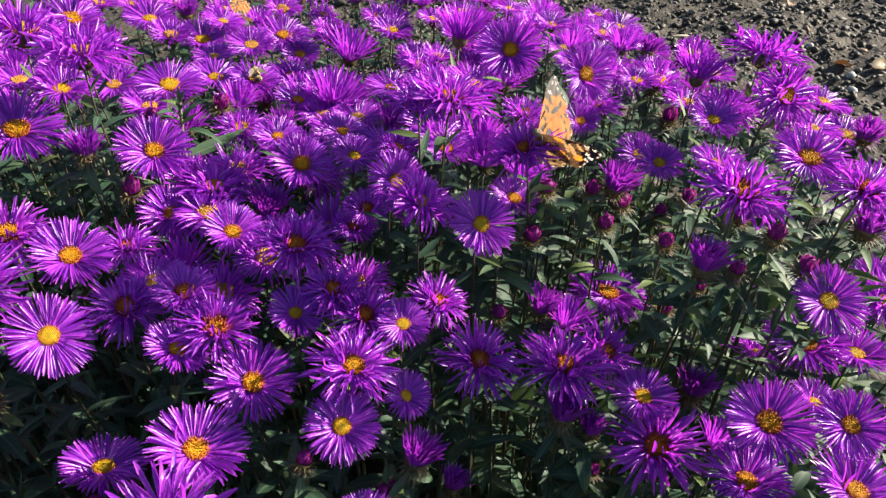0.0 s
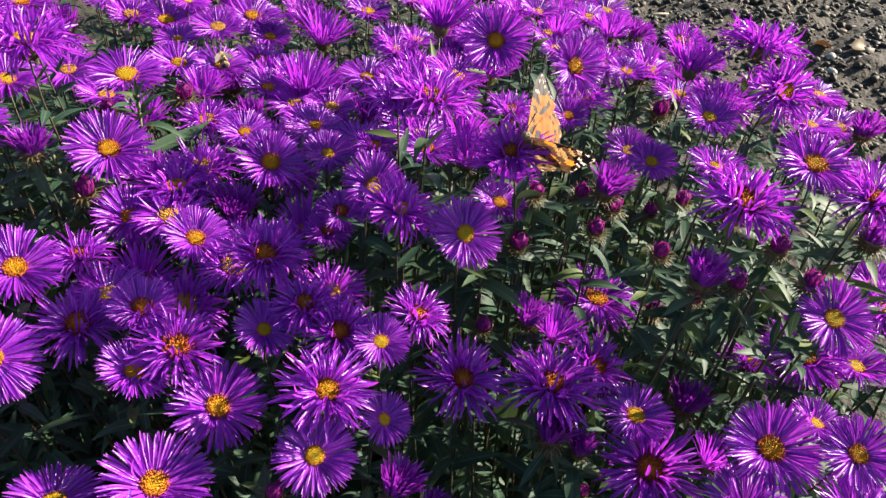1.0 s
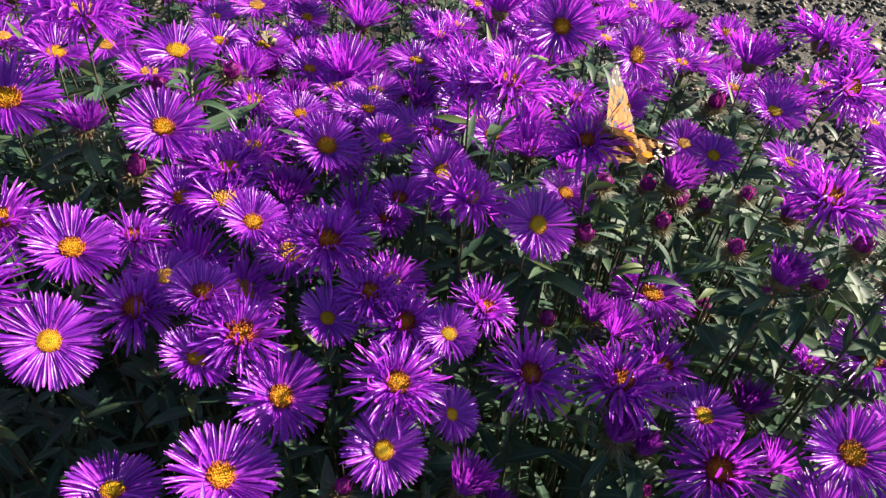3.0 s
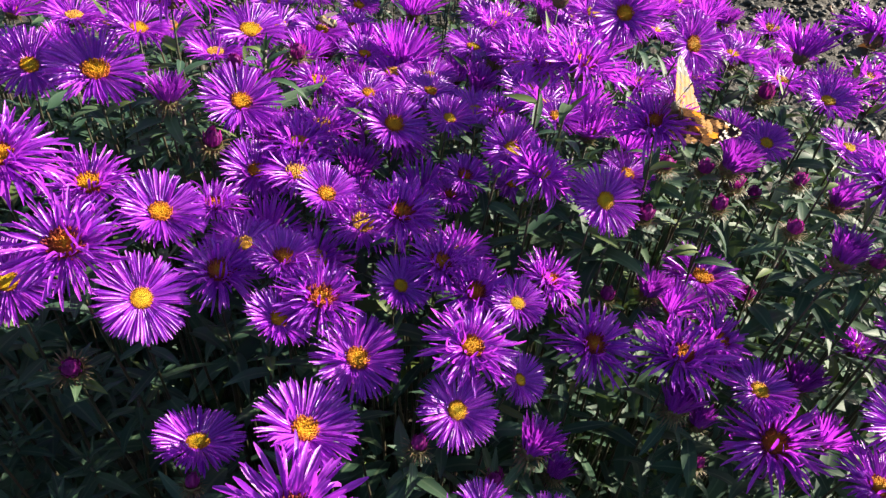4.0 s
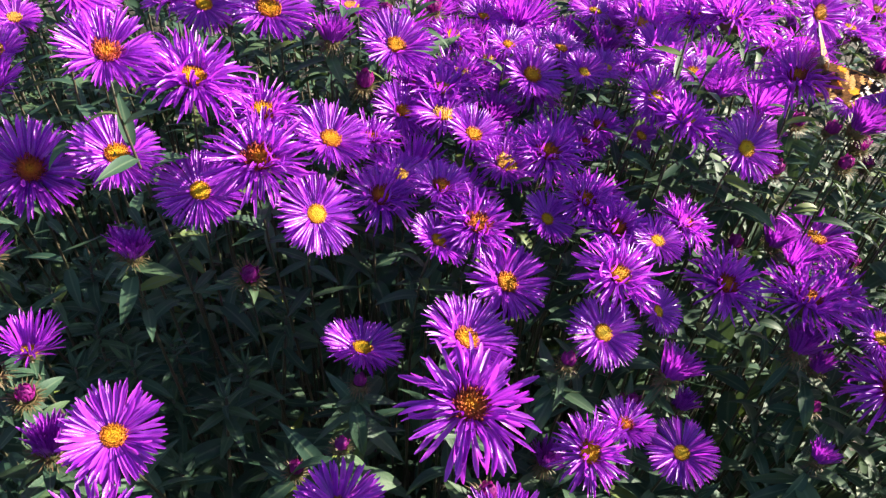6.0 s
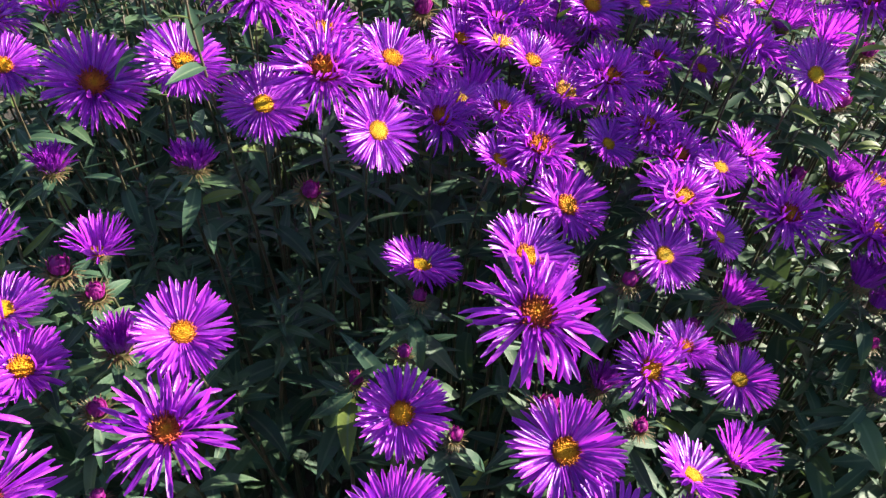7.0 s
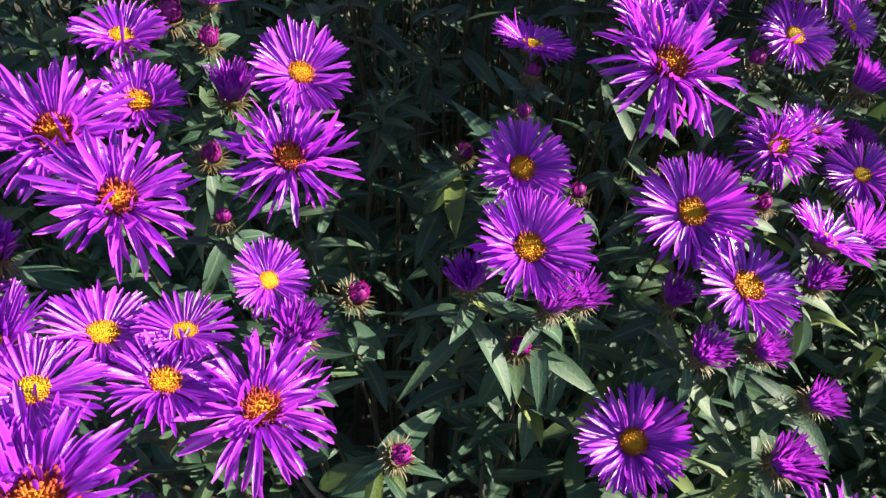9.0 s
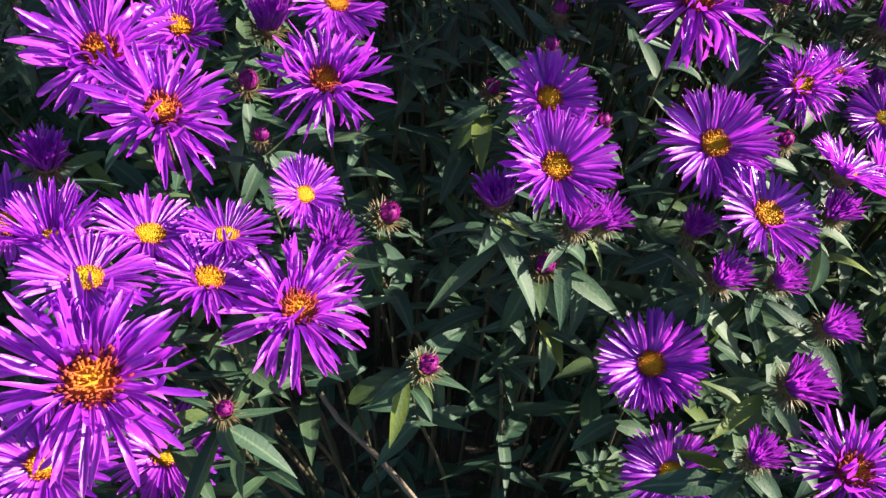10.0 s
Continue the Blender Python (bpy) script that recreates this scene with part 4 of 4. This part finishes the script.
wood_chip(0.606, 1.873, 0.15)
lump("stone", 0.933, 1.62, 0.013, (1.2, 0.8, 0.6), pale_stone_mat, "smooth pale bluish stone on the soil", "stone", 1)
lump("stone", 0.917, 1.569, 0.012, (1.1, 0.9, 0.7), pale_stone_mat, "small pale grey stone half sunk in soil", "stone", 2)
lump("stone", 0.903, 1.786, 0.011, (1.0, 0.9, 0.7), pale_stone_mat, "small pale grey stone half sunk in soil", "stone", 3)
fallen_leaf(0.989, 1.643, 0.055, 0.4, yellow_leaf_mat, "curled yellow fallen leaf on the soil")
fallen_leaf(0.955, 1.665, 0.045, 2.1, rust_leaf_mat, "curled rusty brown fallen leaf on soil")
fallen_leaf(0.942, 2.04, 0.06, 1.2, rust_leaf_mat, "curled rusty brown fallen leaf on soil")

# ---- butterflies and bee ----
orange_mat = plain_material("wing_underside", (0.06, 0.032, 0.018), (0.22, 0.11, 0.045), 900.0, 0.6, 0.35, 0.15)
cream_mat = plain_material("wing_cream", (0.42, 0.22, 0.07), (0.58, 0.38, 0.17), 700.0, 0.6, 0.45, 0.1)
ember_mat = plain_material("wing_ember", (0.55, 0.16, 0.02), (0.66, 0.30, 0.03), 600.0, 0.6, 0.6, 0.1)
pale_wing_mat = plain_material("wing_pale_orange", (0.36, 0.12, 0.018), (0.50, 0.22, 0.045), 240.0, 0.6, 0.38, 0.15)
rust_wing_mat = plain_material("wing_rust", (0.40, 0.13, 0.02), (0.52, 0.22, 0.03), 260.0, 0.6, 0.3, 0.15)
brown_wing_mat = plain_material("wing_brown", (0.07, 0.04, 0.022), (0.32, 0.19, 0.09), 420.0, 0.7, 0.40, 0.15)
black_mat = plain_material("wing_black", (0.012, 0.010, 0.009), (0.035, 0.026, 0.02), 500.0, 0.6, 0.0, 0.1)
white_mat = plain_material("wing_white", (0.62, 0.58, 0.50), (0.78, 0.75, 0.68), 500.0, 0.6, 0.5, 0.1)
fur_mat = plain_material("insect_fur", (0.10, 0.075, 0.05), (0.26, 0.20, 0.13), 1500.0, 0.9, 0.0, 1.0)
tan_fur_mat = plain_material("tan_fur", (0.30, 0.21, 0.08), (0.46, 0.34, 0.14), 1500.0, 0.9, 0.0, 1.0)
clear_wing_mat = plain_material("clear_wing", (0.30, 0.26, 0.20), (0.45, 0.40, 0.32), 900.0, 0.25, 0.5, 0.0)

MM = 0.00095
FORE = ((0, 0), (7, -2.2), (15, -3.6), (23, -4.2), (30, -3.4), (34, -0.6), (34.4, 2), (33, 5), (30.6, 8), (29.6, 11), (29, 15), (27, 18.5), (22, 17), (15, 13), (7, 8.5), (0, 5))
HIND = ((0, 2), (7, 4), (14, 8), (20, 12.5), (23, 17), (23.4, 20), (21.6, 22), (22, 25), (19, 26.4), (17.6, 29), (14, 28.6), (11, 30), (7, 27.5), (3.4, 22), (0, 13))


def inside(outline, x, y):
    """Whether a point lies within the outline."""
    hit = False
    for (ax, ay), (bx, by) in zip(outline, outline[1:] + outline[:1]):
        if (ay > y) != (by > y) and x < ax + (y - ay) / (by - ay) * (bx - ax):
            hit = not hit
    return hit


def in_spot(spot, x, y):
    cx, cy, a, b, turn = spot
    c, s = math.cos(radians(turn)), math.sin(radians(turn))
    u = (x - cx) * c + (y - cy) * s
    v = (y - cy) * c - (x - cx) * s
    return (u / a) ** 2 + (v / b) ** 2 < 1


FORE_DARK = ((29.6, 1.4, 7.6, 6.0, 70), (24.0, -1.8, 5.6, 2.4, 8), (27.6, 4.6, 2.2, 2.2, 0), (5, 3.2, 3.6, 1.6, 25), (29.2, 12, 1.4, 6.5, 0), (20.5, 0.8, 1.7, 3.6, 20), (15, 1.2, 1.3, 2.8, 15), (18.5, 8.2, 4.6, 1.5, 40), (24, 11.5, 2.0, 1.5, 0), (9.5, 1.6, 0.9, 2.0, 10), (14, 10, 2.4, 1.0, 35))
FORE_WHITE = ((23.6, -0.6, 0.9, 2.2, -20), (29.4, -0.8, 1.0, 0.7, 0), (31.0, 2.4, 0.8, 0.7, 0), (29.6, 5.2, 0.8, 0.7, 0), (33.2, 0.4, 0.4, 0.7, 0), (32.6, 4.2, 0.4, 0.7, 20), (29.8, 9.4, 0.4, 0.8, 0), (29.0, 13, 0.4, 0.8, 0), (27.4, 17, 0.4, 0.6, 0))
HIND_DARK = ((18.5, 14.5, 1.0, 1.0, 0), (17.5, 18.5, 1.2, 1.2, 0), (15, 22, 1.2, 1.2, 0), (11.5, 24, 1.0, 1.0, 0), (21.6, 18.5, 0.9, 3.2, -15), (18.6, 25.4, 2.8, 0.9, -35), (12.2, 28.4, 3, 0.8, 0), (4, 10, 3.2, 4.6, 20))
HIND_WHITE = ((22.6, 19.6, 0.4, 0.8, 0), (20.8, 24.4, 0.7, 0.4, 0), (16.4, 28, 0.8, 0.4, 0), (9.5, 28.6, 0.8, 0.4, 0))


# markings of the underside
UNDER_DARK = ((20, -2.6, 9.0, 0.7, -4), (29.5, -0.5, 3.4, 2.6, 30), (18, 1.8, 5, 0.9, 52), (21.8, 5, 5.2, 1, 52), (25.6, 3.1, 5, 1.6, 55), (30.5, 4, 2, 5, 15), (14.4, -0.4, 1.2, 1, 0), (27, 10.6, 1.2, 4.5, -8), (12, 4.6, 3.4, 0.8, 40))
UNDER_CREAM = ((16, 2.6, 5.4, 0.9, 55), (19.8, 4, 6, 1.3, 52), (22.6, 0.2, 3.4, 1, 48), (10, 7.1, 3.2, 0.7, 35), (19, 11.6, 2.2, 1.3, 30), (26, -0.8, 1.4, 0.9, 40))
UNDER_EMBER = ((11.2, -0.8, 3.4, 1.3, 8), (24.4, 8.8, 2.8, 2.2, 30), (15.5, 8.6, 2.6, 1, 40))
UNDER_WHITE = ((25.4, -2.6, 1.4, 0.6, 10), (29.6, -1.6, 1.3, 0.7, 20), (27.6, 3.4, 1.3, 0.8, 30), (29.6, 5.8, 1.0, 0.8, 0), (28.4, 8.2, 0.9, 0.7, 0), (33.3, 0.4, 0.5, 0.9, 0), (32.9, 3.4, 0.5, 0.9, 15), (31.2, 6.6, 0.6, 0.9, 30), (29.8, 9.6, 0.5, 0.9, 0), (29.0, 12.6, 0.5, 0.9, 0), (28.0, 15.8, 0.5, 0.9, 20))
LOWER_DARK = HIND_DARK[:4] + ((9, 14, 4, 0.9, 50), (13, 13, 3.6, 0.7, 55), (7, 19, 3.4, 0.8, 60), (21.8, 18.5, 0.6, 3.0, -15))
LOWER_CREAM = ((11, 16.5, 3.4, 0.9, 50), (15.4, 16, 2.6, 0.8, 60), (6.4, 12, 2.6, 0.8, 40), (9, 22, 2.8, 0.9, 60), (14.6, 25.4, 2.4, 0.8, -20), (20.2, 21.5, 1.8, 0.6, -50), (4, 8, 2.2, 0.7, 30))


def wing(thing, fore, main_mat, pose_in_thing, bow, under):
    """One thin wing; its scales change colour from patch to patch."""
    name = "fore_wing" if fore else "hind_wing"
    outline = FORE if fore else HIND
    if under:
        layers = [(UNDER_WHITE if fore else HIND_WHITE, white_mat), (UNDER_CREAM if fore else LOWER_CREAM, cream_mat), (UNDER_EMBER if fore else (), ember_mat), (UNDER_DARK if fore else LOWER_DARK, black_mat)]
    else:
        layers = [(FORE_WHITE if fore else HIND_WHITE, white_mat), (FORE_DARK if fore else HIND_DARK, black_mat)]
    step, index, faces, verts, mats = 0.42, {}, [], [], []
    for i in range(0, 84):
        for j in range(-12, 74):
            x, y = (i + 0.5) * step, (j + 0.5) * step
            if not inside(outline, x, y):
                continue
            corner = []
            for k in ((i, j), (i + 1, j), (i + 1, j + 1), (i, j + 1)):
                if k not in index:
                    index[k] = len(verts)
                    px, py = k[0] * step, k[1] * step
                    verts.append((px * MM, py * MM, (bow * (px / 34) ** 2 + 0.12 * math.sin(py * 1.1 + px * 0.25)) * MM))
                corner.append(index[k])
            faces.append(corner)
            # the patches have frayed edges
            fx, fy = x + 0.35 * math.sin(3.1 * y + x), y + 0.35 * math.sin(2.7 * x + 2 * y)
            mats.append(next((n + 1 for n, (items, _) in enumerate(layers) if any(in_spot(q, fx, fy) for q in items)), 0))
    me = mesh_of(name, verts, faces, main_mat)
    for _, mat in layers:
        me.materials.append(mat)
    me.polygons.foreach_set("material_index", mats)
    return child(name, me, thing, pose_in_thing)


def basis(x_way, y_way):
    x = Vector(x_way).normalized()
    y = (Vector(y_way) - x * x.dot(Vector(y_way))).normalized()
    z = x.cross(y)
    return Matrix(((x.x, y.x, z.x, 0), (x.y, y.y, z.y, 0), (x.z, y.z, z.z, 0), (0, 0, 0, 1)))


def seen(a, b, c):
    """A way given as right, up and towards the first eye."""
    return Vector((a, 0.588 * b - 0.809 * c, 0.809 * b + 0.588 * c))


def insect_body(thing, long, thick, fur):
    child("thorax", mesh_of("thorax", *orb(thick, (1.35, 1, 1)), fur), thing)
    v, f = orb(thick * 0.8, (2.7, 0.85, 0.85), 10, 9)
    child("abdomen", mesh_of("abdomen", v + np.array((long * 0.42, 0, -thick * 0.3)), f, fur), thing)
    v, f = orb(thick * 0.62, (1, 1, 1))
    child("head", mesh_of("head", v + np.array((-thick * 1.7, 0, 0)), f, fur), thing)


def legs(thing, reach, drop, thin):
    for side in (-1, 1):
        for k in (-0.5, 0.1, 0.7):
            a = Vector((k * reach * 0.5, side * reach * 0.12, 0))
            b = Vector((k * reach * 0.9, side * reach * 0.6, -drop * 0.2))
            c = Vector((k * reach * 1.1, side * reach * 0.8, -drop))
            child("leg", mesh_of("leg", *tube([a, b, c], [thin, thin, thin * 0.6], 5), black_mat), thing)


def butterfly(place, tail, near_span, far_span, label, sweep=None, size=1.0, upper=None):
    thing = new("butterfly")
    m = Matrix.Translation(place) @ basis(tail, Vector((0, 0, 1)).cross(tail))
    thing.matrix_basis = m
    tagged(thing, label, "butterfly")
    insect_body(thing, 0.017, 0.0021, fur_mat)
    legs(thing, 0.006, 0.005, 0.0002)
    for side in (-1, 1):
        pts = [Vector((-0.0045, side * 0.0006, 0.0005)), Vector((-0.010, side * 0.003, 0.004)), Vector((-0.016, side * 0.006, 0.008))]
        child("antenna", mesh_of("antenna", *tube(pts, [0.00013, 0.00013, 0.0004], 5), black_mat), thing)
    turn = m.to_3x3().inverted()
    wings = []
    for span, chord, mats in ((far_span, tail, (upper or pale_wing_mat, upper or pale_wing_mat)), (near_span, sweep or tail, (orange_mat, brown_wing_mat))):
        for fore in (False, True):
            local = basis(turn @ span, turn @ chord)
            if not fore:
                local = local @ Matrix.Translation((0, 0, -0.0006)) @ Matrix.Diagonal((1, 1, 1, 1) if mats[0] is not orange_mat else (0.95, 0.80, 1, 1))
            wings.append(wing(thing, fore, mats[0 if fore else 1], local, 1.5, mats[0] is orange_mat))
    thing.scale = (size, size, size)
    return thing, wings


painted, painted_wings = butterfly(Vector((0.0453, 0.3217, 0.5047)), seen(0.42, -0.10, -0.90), seen(0.93, -0.36, 0.0), seen(0.33, 0.91, -0.26),
                                   "orange butterfly with black and white wing tips, resting on an aster", seen(-0.05, -0.42, -0.90))
second, second_wings = butterfly(Vector((-0.190, 0.680, 0.440)), seen(0.8, -0.2, -0.5), seen(0.75, -0.3, 0.6), seen(-0.25, 0.95, 0.1),
                                 "orange and brown butterfly resting among far asters", None, 0.6, rust_wing_mat)


def bumblebee(place, turn):
    thing = new("bumblebee")
    thing.matrix_basis = Matrix.Translation(place) @ Matrix.Rotation(radians(turn), 4, "Z") @ Matrix.Rotation(radians(25), 4, "Y")
    tagged(thing, "furry tan and black bumblebee feeding on an aster", "bee")
    child("thorax", mesh_of("thorax", *orb(0.0030, (1.1, 1, 1)), tan_fur_mat), thing)
    v, f = orb(0.0033, (1.35, 1, 0.95))
    abdomen = child("abdomen", mesh_of("abdomen", v + np.array((0.0062, 0, -0.0008)), f, black_mat), thing)
    for x, r in ((0.0040, 0.0031), (0.0080, 0.0031)):
        ring = [Vector((x + d, 0, -0.0008)) for d in (-0.0007, 0.0, 0.0007)]
        child("stripe", mesh_of("stripe", *tube(ring, [r, r * 1.06, r], 12), tan_fur_mat), abdomen)
    v, f = orb(0.0019, (1, 1, 1))
    child("head", mesh_of("head", v + np.array((-0.0042, 0, -0.0008)), f, black_mat), thing)
    legs(thing, 0.005, 0.0045, 0.0003)
    for side in (-1, 1):
        v, f = blade(0.011, 0.0036, 14, -10, side * 20, side * 6, 0.05, 7, "leaf")
        child("wing", mesh_of("wing", v, f, clear_wing_mat), thing, Matrix.Translation((0, side * 0.0015, 0.0026)) @ Matrix.Rotation(radians(side * 28), 4, "Z"))
    return thing


bee = bumblebee(Vector((-0.142, 0.537, 0.4465)), -65)


# ---- what moves ----
def motions():
    # the butterfly lets its far wings sink backwards: span and chord of the wing, time by time
    turn = painted.matrix_basis.to_3x3().inverted()
    beats = ((0.0, seen(0.33, 0.91, -0.26), seen(0.62, -0.12, -0.77)), (2.0, seen(0.26, 0.91, -0.33), seen(0.60, -0.12, -0.79)),
             (3.5, seen(0.26, 0.86, -0.45), seen(0.62, -0.12, -0.77)), (4.5, seen(0.24, 0.78, -0.58), seen(0.66, -0.14, -0.74)),
             (5.5, seen(0.21, 0.75, -0.63), seen(0.58, -0.12, -0.80)), (10.0, seen(0.21, 0.75, -0.63), seen(0.58, -0.12, -0.80)))
    for far, behind in zip(painted_wings[:2], (-0.0006, 0.0)):
        walk(far, [(t, basis(turn @ span, turn @ chord) @ Matrix.Translation((0, 0, behind))) for t, span, chord in beats])
    # the bee turns a little as it feeds
    at = bee.matrix_basis.copy()
    walk(bee, [(t, at @ Matrix.Rotation(radians(a), 4, "Z")) for t, a in ((0.0, 0), (2.0, 12), (3.5, 45), (4.5, 60), (6.0, 40), (10.0, 10))])


motions()
